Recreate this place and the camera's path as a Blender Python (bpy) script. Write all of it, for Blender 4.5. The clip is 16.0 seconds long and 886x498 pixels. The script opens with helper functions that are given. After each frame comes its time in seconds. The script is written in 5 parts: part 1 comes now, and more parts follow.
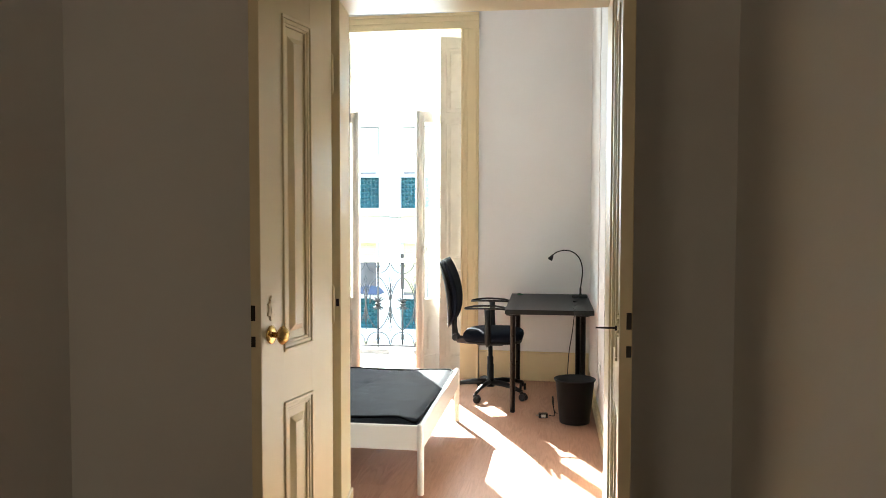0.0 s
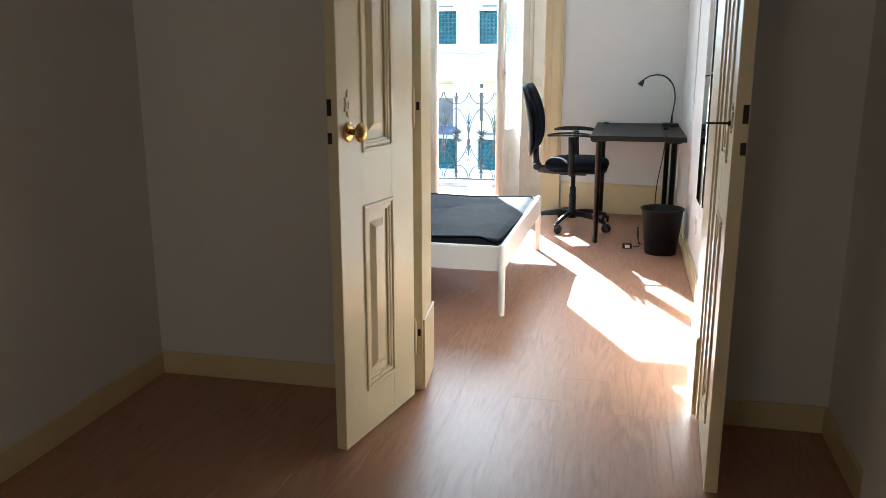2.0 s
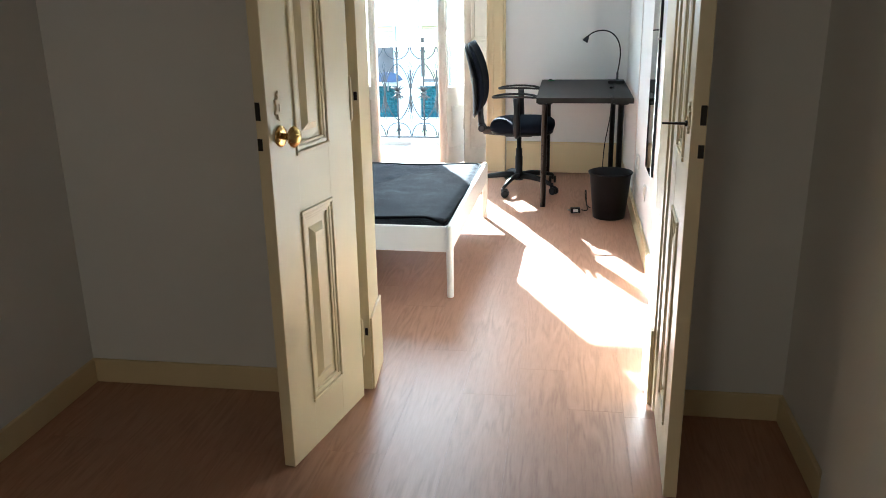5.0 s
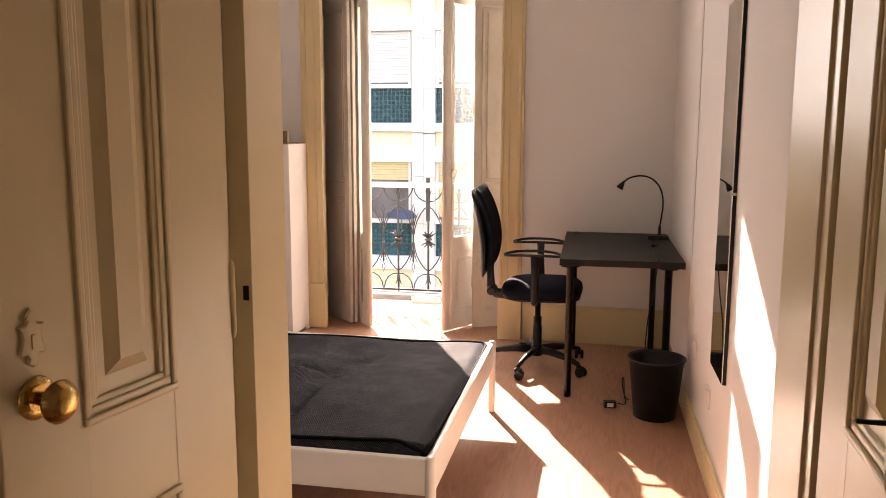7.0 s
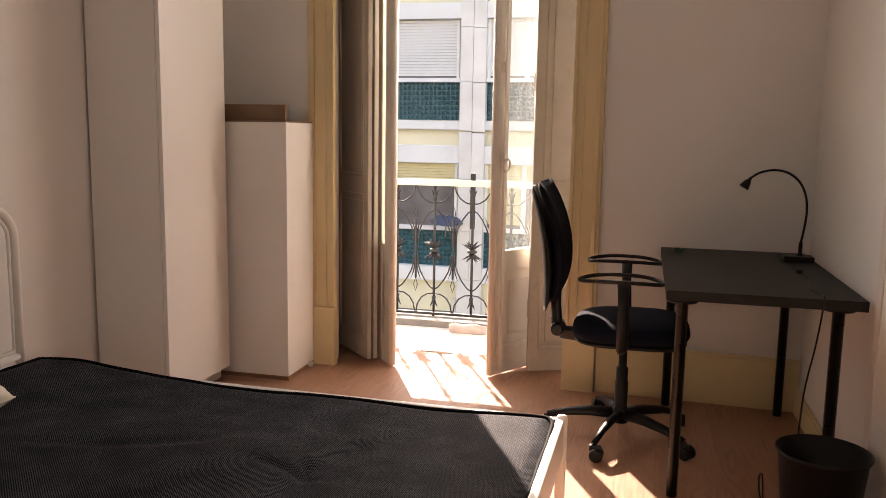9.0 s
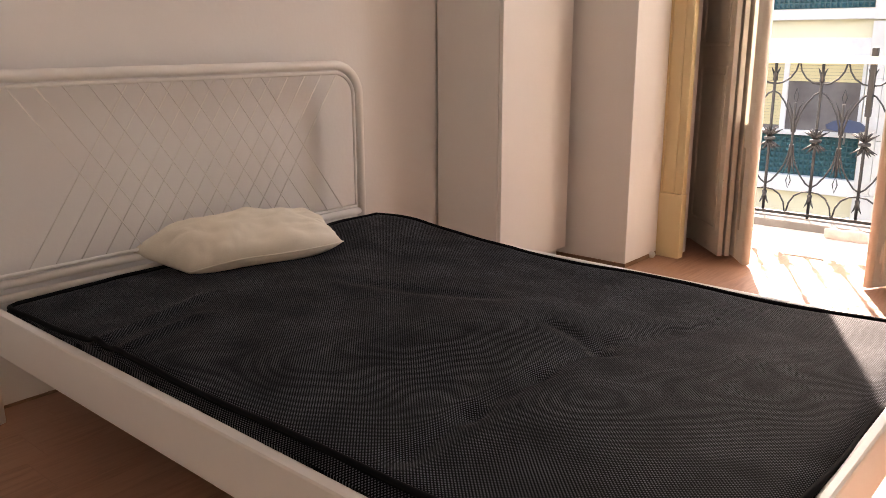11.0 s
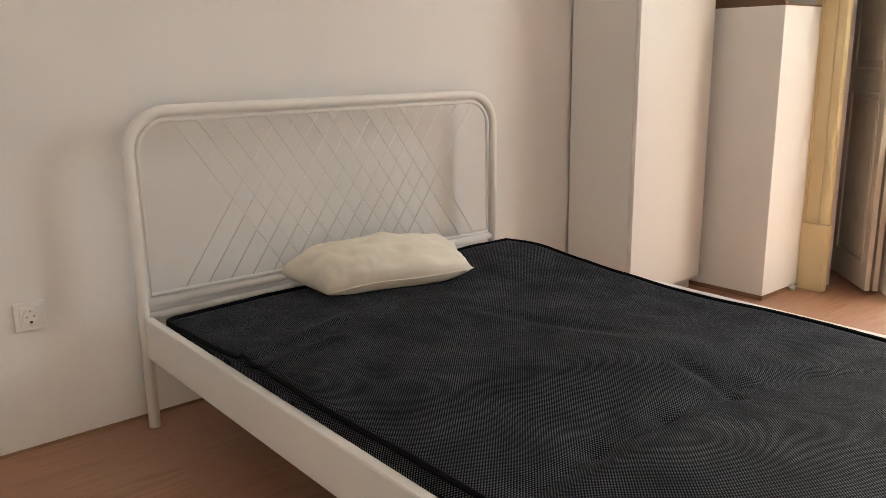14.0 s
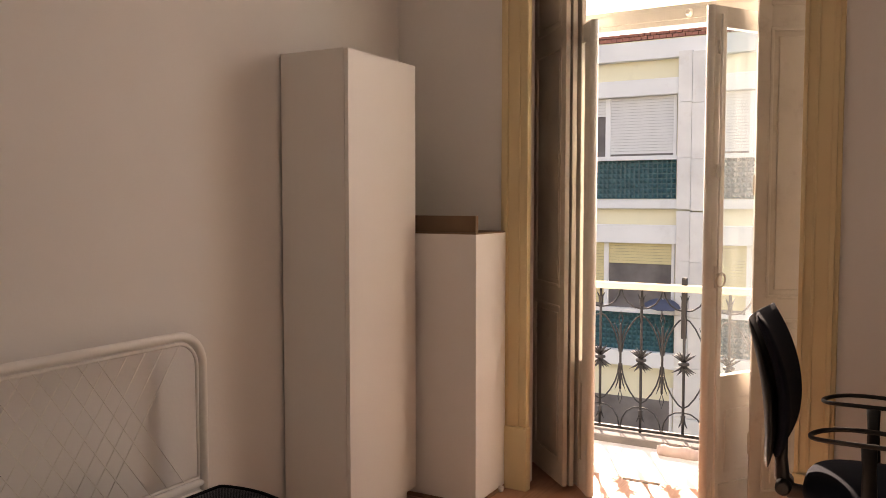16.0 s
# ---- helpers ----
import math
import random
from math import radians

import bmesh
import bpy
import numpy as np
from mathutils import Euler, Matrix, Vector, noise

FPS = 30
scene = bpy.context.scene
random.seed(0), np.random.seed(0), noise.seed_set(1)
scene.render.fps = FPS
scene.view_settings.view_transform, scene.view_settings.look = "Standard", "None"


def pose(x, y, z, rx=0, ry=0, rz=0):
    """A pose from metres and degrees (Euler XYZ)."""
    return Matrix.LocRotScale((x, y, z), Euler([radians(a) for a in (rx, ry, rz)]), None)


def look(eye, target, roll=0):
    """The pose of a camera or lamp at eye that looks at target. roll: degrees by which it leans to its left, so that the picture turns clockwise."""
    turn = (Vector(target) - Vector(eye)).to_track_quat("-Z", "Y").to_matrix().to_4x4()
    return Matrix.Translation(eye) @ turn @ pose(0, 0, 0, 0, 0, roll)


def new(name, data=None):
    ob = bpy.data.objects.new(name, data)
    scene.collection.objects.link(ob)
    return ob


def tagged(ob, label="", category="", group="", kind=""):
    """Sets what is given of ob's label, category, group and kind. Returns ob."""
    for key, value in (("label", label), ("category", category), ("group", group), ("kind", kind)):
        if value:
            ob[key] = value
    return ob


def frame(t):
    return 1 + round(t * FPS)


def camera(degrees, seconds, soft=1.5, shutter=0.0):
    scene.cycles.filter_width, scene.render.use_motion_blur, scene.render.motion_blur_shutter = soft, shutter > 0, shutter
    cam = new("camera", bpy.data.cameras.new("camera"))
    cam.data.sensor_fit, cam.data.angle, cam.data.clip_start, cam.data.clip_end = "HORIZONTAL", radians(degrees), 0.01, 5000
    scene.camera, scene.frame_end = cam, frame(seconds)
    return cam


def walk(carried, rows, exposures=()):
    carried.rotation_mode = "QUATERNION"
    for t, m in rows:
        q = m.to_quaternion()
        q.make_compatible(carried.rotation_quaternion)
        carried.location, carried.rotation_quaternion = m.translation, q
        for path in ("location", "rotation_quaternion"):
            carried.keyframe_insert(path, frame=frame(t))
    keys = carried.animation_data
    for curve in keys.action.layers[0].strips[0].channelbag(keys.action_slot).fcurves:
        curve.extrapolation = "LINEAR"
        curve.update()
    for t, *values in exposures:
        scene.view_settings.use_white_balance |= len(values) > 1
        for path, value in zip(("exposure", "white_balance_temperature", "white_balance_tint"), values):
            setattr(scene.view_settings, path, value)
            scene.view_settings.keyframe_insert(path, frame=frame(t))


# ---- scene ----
cam = camera(57.2, 16.0, soft=0.9)
# seconds, stops, kelvin, tint
EXPOSURES = [
    (0.0, 3.45, 6300, 3), (1.5, 3.2, 5900, 3), (3.0, 3.6, 5000, -3), (5.5, 3.45, 5700, 0), (6.0, 2.9, 7900, 26), (6.5, 2.75, 8600, 32), (7.0, 2.6, 8500, 30),
    (8.2, 2.0, 8600, 28), (10.3, 1.9, 8500, 28), (11.0, 2.35, 8300, 27), (11.5, 2.9, 8200, 26), (12.0, 3.1, 7900, 22), (13.0, 3.15, 7600, 16), (14.0, 2.75, 7500, 14), (14.5, 2.7, 7600, 14), (15.0, 2.6, 8100, 24),
    (15.5, 2.12, 8500, 28), (16.0, 1.65, 9200, 30),
]
PATH = [
    (0, (-0.344, -6.98, 1.448), (-0.602, -4.999, 1.351), 0.1),
    (0.5, (-0.337, -6.909, 1.429), (-0.767, -4.959, 1.321), -0.1),
    (1, (-0.338, -6.867, 1.405), (-0.779, -4.921, 1.265), 0.1),
    (1.5, (-0.358, -6.858, 1.322), (-0.806, -4.925, 1.079), -0.0),
    (2, (-0.407, -6.813, 1.269), (-0.836, -4.915, 0.804), 0.0),
    (2.5, (-0.391, -6.828, 1.277), (-0.797, -4.961, 0.686), -0.1),
    (3, (-0.381, -6.835, 1.293), (-0.742, -4.979, 0.642), -0.1),
    (3.2, (-0.383, -6.841, 1.308), (-0.726, -4.985, 0.646), -0.1),
    (5.3, (-0.447, -6.536, 1.454), (-0.737, -4.644, 0.875), -0.8),
    (5.5, (-0.451, -6.458, 1.468), (-0.735, -4.552, 0.932), -0.3),
    (6, (-0.466, -6.116, 1.445), (-0.77, -4.184, 1.028), 0.2),
    (6.5, (-0.487, -5.801, 1.435), (-0.818, -3.859, 1.091), 0.1),
    (7, (-0.496, -5.399, 1.41), (-0.852, -3.454, 1.112), 0.2),
    (7.5, (-0.512, -5.048, 1.407), (-0.909, -3.108, 1.132), 0.5),
    (8, (-0.583, -4.632, 1.364), (-1.015, -2.699, 1.089), 0.4),
    (8.2, (-0.624, -4.495, 1.332), (-1.056, -2.561, 1.063), 0.7),
    (10.3, (-0.791, -3.709, 1.119), (-1.686, -1.963, 0.732), 0.1),
    (10.5, (-0.728, -3.717, 1.082), (-1.746, -2.045, 0.671), -0.2),
    (11, (-0.696, -3.73, 1.046), (-1.952, -2.255, 0.548), -0.2),
    (11.5, (-0.686, -3.764, 1.048), (-2.048, -2.415, 0.477), -0.2),
    (12, (-0.674, -3.768, 1.046), (-2.096, -2.508, 0.422), -0.6),
    (12.5, (-0.671, -3.761, 1.06), (-2.109, -2.532, 0.412), -0.8),
    (13, (-0.656, -3.761, 1.094), (-2.119, -2.532, 0.502), -0.9),
    (13.5, (-0.667, -3.759, 1.106), (-2.146, -2.51, 0.603), -0.7),
    (14, (-0.675, -3.758, 1.104), (-2.158, -2.499, 0.64), -0.7),
    (14.5, (-0.694, -3.728, 1.12), (-2.157, -2.446, 0.655), -0.8),
    (15, (-0.722, -3.716, 1.218), (-2.023, -2.266, 0.766), -0.3),
    (15.5, (-0.715, -3.715, 1.332), (-1.822, -2.088, 0.98), -0.1),
    (16, (-0.746, -3.717, 1.45), (-1.717, -1.973, 1.331), 0.0),
]
walk(cam, [(t, look(eye, target, roll)) for t, eye, target, roll in PATH], EXPOSURES)

# ---- world, sun, exposure ----
SUN_WAY = Vector((0.82, -1.70, -1.0)).normalized()      # the way the sunlight travels
world = bpy.data.worlds.new("world")
scene.world = world
world.use_nodes = True
wn = world.node_tree.nodes
sky = wn.new("ShaderNodeTexSky")
sky.sky_type = "NISHITA"
sky.sun_disc = False
sky.sun_elevation = math.asin(-SUN_WAY.z)
sky.sun_rotation = math.atan2(-SUN_WAY.x, -SUN_WAY.y)
world.node_tree.links.new(sky.outputs["Color"], wn["Background"].inputs["Color"])
wn["Background"].inputs["Strength"].default_value = 0.15
sun_data = bpy.data.lights.new("sun", "SUN")
sun_data.energy = 5.0
sun_data.angle = radians(0.5)
sun_data.color = (1.0, 0.98, 0.94)
sun = new("sun", sun_data)
sun.matrix_world = look((-6, 12, 9), Vector((-6, 12, 9)) + SUN_WAY)
# daylight of the sky in the balcony door's opening
day_data = bpy.data.lights.new("window_daylight", "AREA")
day_data.shape = "RECTANGLE"
day_data.size, day_data.size_y = 1.05, 1.5
day_data.energy = 11.0
day_data.color = (0.84, 0.93, 1.0)
day = new("window_daylight", day_data)
day.matrix_world = look((-1.77, 0.62, 2.12), (-1.77, -2.0, 1.5))
# fill lamp added in an assumed doorway at the hall's unseen far end
hall_data = bpy.data.lights.new("hall_fill", "AREA")
hall_data.shape = "RECTANGLE"
hall_data.size, hall_data.size_y = 0.85, 1.95
hall_data.energy = 0.70
hall_data.color = (1.0, 0.80, 0.58)
hall_fill_lamp = new("hall_fill", hall_data)
hall_fill_lamp.matrix_world = look((-1.55, -8.72, 1.05), (-1.55, -4.0, 1.05))


# ---- materials ----
def mat(name, color, rough=0.6, metal=0.0, vary=0.08, scale=6.0, bump=0.0, bump_scale=60.0, stretch=(1, 1, 1), stain=0.0, stain_color=(0.2, 0.15, 0.1), coat=0.0, spec=0.5, per_object=0.0):
    """A surface with a soft mottling, a finer grain, stains and fine relief, at real-world size."""
    m = bpy.data.materials.new(name)
    m.use_nodes = True
    nt = m.node_tree
    n, l = nt.nodes, nt.links
    b = n["Principled BSDF"]
    b.inputs["Roughness"].default_value = rough
    b.inputs["Metallic"].default_value = metal
    b.inputs["Specular IOR Level"].default_value = spec
    b.inputs["Coat Weight"].default_value = coat
    tc = n.new("ShaderNodeTexCoord")
    mp = n.new("ShaderNodeMapping")
    mp.inputs["Scale"].default_value = stretch
    l.new(tc.outputs["Object"], mp.inputs["Vector"])
    big = n.new("ShaderNodeTexNoise")
    big.inputs["Scale"].default_value = scale
    big.inputs["Detail"].default_value = 5
    l.new(mp.outputs["Vector"], big.inputs["Vector"])
    fine = n.new("ShaderNodeTexNoise")
    fine.inputs["Scale"].default_value = bump_scale
    fine.inputs["Detail"].default_value = 3
    l.new(mp.outputs["Vector"], fine.inputs["Vector"])
    ramp = n.new("ShaderNodeMapRange")
    ramp.inputs["From Min"].default_value, ramp.inputs["From Max"].default_value = 0.3, 0.7
    ramp.inputs["To Min"].default_value, ramp.inputs["To Max"].default_value = 1 - vary, 1 + vary
    l.new(big.outputs["Fac"], ramp.inputs["Value"])
    last = ramp.outputs["Result"]
    if per_object:
        info = n.new("ShaderNodeObjectInfo")
        r2 = n.new("ShaderNodeMapRange")
        r2.inputs["To Min"].default_value, r2.inputs["To Max"].default_value = 1 - per_object, 1 + per_object
        l.new(info.outputs["Random"], r2.inputs["Value"])
        mu = n.new("ShaderNodeMath")
        mu.operation = "MULTIPLY"
        l.new(last, mu.inputs[0])
        l.new(r2.outputs["Result"], mu.inputs[1])
        last = mu.outputs["Value"]
    mix = n.new("ShaderNodeVectorMath")
    mix.operation = "SCALE"
    mix.inputs[0].default_value = color
    l.new(last, mix.inputs["Scale"])
    out = mix.outputs["Vector"]
    if stain:
        sn = n.new("ShaderNodeTexNoise")
        sn.inputs["Scale"].default_value = scale * 2.3
        sn.inputs["Detail"].default_value = 8
        sn.inputs["Roughness"].default_value = 0.7
        l.new(tc.outputs["Object"], sn.inputs["Vector"])
        sr = n.new("ShaderNodeMapRange")
        sr.inputs["From Min"].default_value, sr.inputs["From Max"].default_value = 0.56, 0.75
        sr.inputs["To Max"].default_value = stain
        l.new(sn.outputs["Fac"], sr.inputs["Value"])
        mc = n.new("ShaderNodeMix")
        mc.data_type = "RGBA"
        mc.inputs["B"].default_value = (*stain_color, 1)
        l.new(sr.outputs["Result"], mc.inputs["Factor"])
        l.new(out, mc.inputs["A"])
        out = mc.outputs["Result"]
    l.new(out, b.inputs["Base Color"])
    rr = n.new("ShaderNodeMapRange")
    rr.inputs["To Min"].default_value, rr.inputs["To Max"].default_value = max(0.02, rough - (0.08 if bump else 0.02)), min(1, rough + (0.08 if bump else 0.02))
    l.new(fine.outputs["Fac"], rr.inputs["Value"])
    l.new(rr.outputs["Result"], b.inputs["Roughness"])
    if bump:
        bp = n.new("ShaderNodeBump")
        bp.inputs["Strength"].default_value = bump
        bp.inputs["Distance"].default_value = 0.004
        l.new(fine.outputs["Fac"], bp.inputs["Height"])
        l.new(bp.outputs["Normal"], b.inputs["Normal"])
    return m


def wood_floor_material():
    """Oak-look laminate: long grain along each plank, tone varied from plank to plank."""
    m = mat("laminate", (0.40, 0.215, 0.135), 0.45, vary=0.05, scale=1.3, bump=0.03, bump_scale=90)
    n, l = m.node_tree.nodes, m.node_tree.links
    b = n["Principled BSDF"]
    tc = n.new("ShaderNodeTexCoord")
    info = n.new("ShaderNodeObjectInfo")
    off = n.new("ShaderNodeVectorMath")
    off.operation = "MULTIPLY_ADD"
    off.inputs[1].default_value = (1, 1, 1)
    comb = n.new("ShaderNodeCombineXYZ")
    tens = n.new("ShaderNodeMath")
    tens.operation = "MULTIPLY"
    tens.inputs[1].default_value = 37.0
    l.new(info.outputs["Random"], tens.inputs[0])
    l.new(tens.outputs["Value"], comb.inputs["X"])
    l.new(tens.outputs["Value"], comb.inputs["Y"])
    l.new(tc.outputs["Object"], off.inputs[0])
    l.new(comb.outputs["Vector"], off.inputs[2])
    mp = n.new("ShaderNodeMapping")
    mp.inputs["Scale"].default_value = (1.0, 0.09, 1.0)
    l.new(off.outputs["Vector"], mp.inputs["Vector"])
    warp = n.new("ShaderNodeTexNoise")
    warp.inputs["Scale"].default_value = 7.0
    warp.inputs["Detail"].default_value = 3
    l.new(mp.outputs["Vector"], warp.inputs["Vector"])
    rings = n.new("ShaderNodeMath")
    rings.operation = "MULTIPLY"
    rings.inputs[1].default_value = 85.0
    l.new(warp.outputs["Fac"], rings.inputs[0])
    sine = n.new("ShaderNodeMath")
    sine.operation = "SINE"
    l.new(rings.outputs["Value"], sine.inputs[0])
    grain = n.new("ShaderNodeTexNoise")
    grain.inputs["Scale"].default_value = 150.0
    grain.inputs["Detail"].default_value = 4
    l.new(mp.outputs["Vector"], grain.inputs["Vector"])
    calm = n.new("ShaderNodeMath")
    calm.operation = "MULTIPLY_ADD"
    calm.inputs[1].default_value, calm.inputs[2].default_value = 0.5, 0.25
    l.new(grain.outputs["Fac"], calm.inputs[0])
    patch = n.new("ShaderNodeTexNoise")
    patch.inputs["Scale"].default_value = 3.0
    l.new(off.outputs["Vector"], patch.inputs["Vector"])
    figure = n.new("ShaderNodeMapRange")
    figure.inputs["From Min"].default_value, figure.inputs["From Max"].default_value = 0.42, 0.62
    figure.inputs["To Min"].default_value, figure.inputs["To Max"].default_value = 0.03, 0.15
    l.new(patch.outputs["Fac"], figure.inputs["Value"])
    add = n.new("ShaderNodeMath")
    add.operation = "MULTIPLY_ADD"
    l.new(figure.outputs["Result"], add.inputs[1])
    l.new(sine.outputs["Value"], add.inputs[0])
    l.new(calm.outputs["Value"], add.inputs[2])
    rnd = n.new("ShaderNodeMath")
    rnd.operation = "MULTIPLY_ADD"
    rnd.inputs[1].default_value = 0.08
    l.new(info.outputs["Random"], rnd.inputs[0])
    l.new(add.outputs["Value"], rnd.inputs[2])
    cr = n.new("ShaderNodeValToRGB")
    cr.color_ramp.elements[0].position, cr.color_ramp.elements[0].color = 0.22, (0.305, 0.150, 0.092, 1)
    cr.color_ramp.elements[1].position, cr.color_ramp.elements[1].color = 0.88, (0.50, 0.28, 0.182, 1)
    mid = cr.color_ramp.elements.new(0.5)
    mid.color = (0.415, 0.218, 0.136, 1)
    l.new(rnd.outputs["Value"], cr.inputs["Fac"])
    l.new(cr.outputs["Color"], b.inputs["Base Color"])
    return m


def mesh_fabric_material():
    """Black spacer mesh: rows of small pale dots in a black weave."""
    m = mat("mesh_fabric", (0.012, 0.012, 0.014), 0.7, vary=0.2, scale=5, bump=0.0, spec=0.05)
    n, l = m.node_tree.nodes, m.node_tree.links
    b = n["Principled BSDF"]
    tc = n.new("ShaderNodeTexCoord")
    mp = n.new("ShaderNodeMapping")
    mp.inputs["Scale"].default_value = (190.0, 190.0, 0.0)
    mp.inputs["Rotation"].default_value = (0, 0, radians(45))
    l.new(tc.outputs["Object"], mp.inputs["Vector"])
    vo = n.new("ShaderNodeTexVoronoi")
    vo.inputs["Randomness"].default_value = 0.0
    vo.inputs["Scale"].default_value = 1.0
    l.new(mp.outputs["Vector"], vo.inputs["Vector"])
    r = n.new("ShaderNodeMapRange")
    r.inputs["From Min"].default_value, r.inputs["From Max"].default_value = 0.33, 0.21
    l.new(vo.outputs["Distance"], r.inputs["Value"])
    soft = n.new("ShaderNodeTexNoise")
    soft.inputs["Scale"].default_value = 9.0
    l.new(tc.outputs["Object"], soft.inputs["Vector"])
    mul = n.new("ShaderNodeMath")
    mul.operation = "MULTIPLY"
    l.new(r.outputs["Result"], mul.inputs[0])
    l.new(soft.outputs["Fac"], mul.inputs[1])
    mc = n.new("ShaderNodeMix")
    mc.data_type = "RGBA"
    mc.inputs["A"].default_value = (0.0022, 0.0024, 0.0034, 1)
    mc.inputs["B"].default_value = (0.205, 0.222, 0.265, 1)
    l.new(mul.outputs["Value"], mc.inputs["Factor"])
    l.new(mc.outputs["Result"], b.inputs["Base Color"])
    bp = n.new("ShaderNodeBump")
    bp.inputs["Strength"].default_value = 0.3
    bp.inputs["Distance"].default_value = 0.001
    l.new(r.outputs["Result"], bp.inputs["Height"])
    l.new(bp.outputs["Normal"], b.inputs["Normal"])
    return m


def glass_material():
    """Thin window glass: clear, with a mirror's gloss that grows at grazing angles."""
    m = bpy.data.materials.new("window_glass")
    m.use_nodes = True
    n, l = m.node_tree.nodes, m.node_tree.links
    n.remove(n["Principled BSDF"])
    clear = n.new("ShaderNodeBsdfTransparent")
    clear.inputs["Color"].default_value = (0.90, 0.95, 0.94, 1)
    gloss = n.new("ShaderNodeBsdfGlossy")
    gloss.inputs["Roughness"].default_value = 0.02
    facing = n.new("ShaderNodeLayerWeight")
    facing.inputs["Blend"].default_value = 0.5
    power = n.new("ShaderNodeMath")
    power.operation = "POWER"
    power.inputs[1].default_value = 5.0
    l.new(facing.outputs["Facing"], power.inputs[0])
    fres = n.new("ShaderNodeMath")
    fres.operation = "MULTIPLY_ADD"
    fres.inputs[1].default_value, fres.inputs[2].default_value = 0.9, 0.04
    l.new(power.outputs["Value"], fres.inputs[0])
    mixer = n.new("ShaderNodeMixShader")
    l.new(fres.outputs["Value"], mixer.inputs["Fac"])
    l.new(clear.outputs["BSDF"], mixer.inputs[1])
    l.new(gloss.outputs["BSDF"], mixer.inputs[2])
    dust = n.new("ShaderNodeBsdfTranslucent")
    dust.inputs["Color"].default_value = (0.85, 0.87, 0.86, 1)
    grime = n.new("ShaderNodeTexNoise")
    grime.inputs["Scale"].default_value = 3.0
    grime.inputs["Detail"].default_value = 6
    amount = n.new("ShaderNodeMapRange")
    amount.inputs["To Min"].default_value, amount.inputs["To Max"].default_value = 0.0, 0.055
    l.new(grime.outputs["Fac"], amount.inputs["Value"])
    dusty = n.new("ShaderNodeMixShader")
    l.new(amount.outputs["Result"], dusty.inputs["Fac"])
    l.new(mixer.outputs["Shader"], dusty.inputs[1])
    l.new(dust.outputs["BSDF"], dusty.inputs[2])
    l.new(dusty.outputs["Shader"], n["Material Output"].inputs["Surface"])
    return m


PLASTER = mat("wall_plaster", (0.80, 0.785, 0.765), 0.85, vary=0.025, scale=1.6, bump=0.12, bump_scale=70, spec=0.25)
PLASTER_HALL = mat("hall_plaster", (0.78, 0.765, 0.74), 0.8, vary=0.03, scale=1.2, bump=0.14, bump_scale=60, spec=0.25)
CEILING = mat("ceiling_paint", (0.82, 0.81, 0.79), 0.9, vary=0.02, scale=1.0, bump=0.08)
CREAM = mat("cream_gloss_paint", (0.75, 0.61, 0.36), 0.36, vary=0.04, scale=3, bump=0.0, bump_scale=12)
CREAM_DOOR = mat("cream_door_paint", (0.76, 0.65, 0.42), 0.3, vary=0.04, scale=2.5, bump=0.0, bump_scale=9)
OLD_WHITE = mat("old_white_paint", (0.74, 0.70, 0.63), 0.42, vary=0.05, scale=5, bump=0.12, bump_scale=40, stain=0.25, stain_color=(0.36, 0.28, 0.2))
# one beige for all shutters, darker than the old white, with brown stains
SHUTTER_PAINT = mat("darker_stained_shutter_paint", (0.60, 0.54, 0.46), 0.5, vary=0.07, scale=5, bump=0.15, bump_scale=40, stain=0.35, stain_color=(0.30, 0.22, 0.15))
WHITE_METAL = mat("white_powder_coat", (0.82, 0.80, 0.76), 0.38, vary=0.015, scale=3, bump=0.02)
WHITE_BOARD = mat("white_melamine", (0.80, 0.775, 0.74), 0.5, vary=0.015, scale=1.5, bump=0.02)
PLASTIC_WHITE = mat("white_plastic", (0.82, 0.81, 0.78), 0.35, vary=0.01)
BLACK_WOOD = mat("black_brown_foil", (0.010, 0.009, 0.0085), 0.45, spec=0.22, vary=0.18, scale=3, bump=0.08, bump_scale=120, stretch=(8, 1, 1))
BLACK_METAL = mat("black_metal", (0.004, 0.004, 0.004), 0.28, spec=0.3, vary=0.1)
BLACK_PLASTIC = mat("black_plastic", (0.007, 0.007, 0.008), 0.42, spec=0.3, vary=0.1, bump=0.04, bump_scale=200)
CHAIR_CLOTH = mat("navy_black_cloth", (0.007, 0.009, 0.016), 0.95, spec=0.1, vary=0.15, scale=8, bump=0.25, bump_scale=500)
PILLOW_CLOTH = mat("ivory_cotton", (0.86, 0.80, 0.68), 0.85, vary=0.04, scale=9, bump=0.15, bump_scale=300)
PIPING = mat("black_piping", (0.004, 0.004, 0.005), 0.8, spec=0.1, vary=0.15)
BRASS = mat("worn_brass", (0.62, 0.42, 0.16), 0.26, 1.0, vary=0.12, scale=25, bump=0.03)
IRON = mat("wrought_iron", (0.025, 0.026, 0.028), 0.5, 0.2, vary=0.2, scale=20, bump=0.2, bump_scale=90)
# dark steel, also painted where gaps and holes are dark only by shade
DARK_GAP = mat("dark_steel_and_gap", (0.03, 0.024, 0.02), 0.5, 0.6, vary=0.2)
STEEL = mat("dull_steel", (0.45, 0.43, 0.4), 0.38, 1.0, vary=0.1, scale=30)
CARDBOARD = mat("brown_board", (0.21, 0.13, 0.078), 0.8, vary=0.08, scale=6, bump=0.1)
BROWN_TRIM = mat("brown_edge_strip", (0.24, 0.13, 0.07), 0.6, vary=0.12, scale=9, bump=0.05)
LAMINATE = wood_floor_material()
MESH_FABRIC = mesh_fabric_material()
GLASS = glass_material()
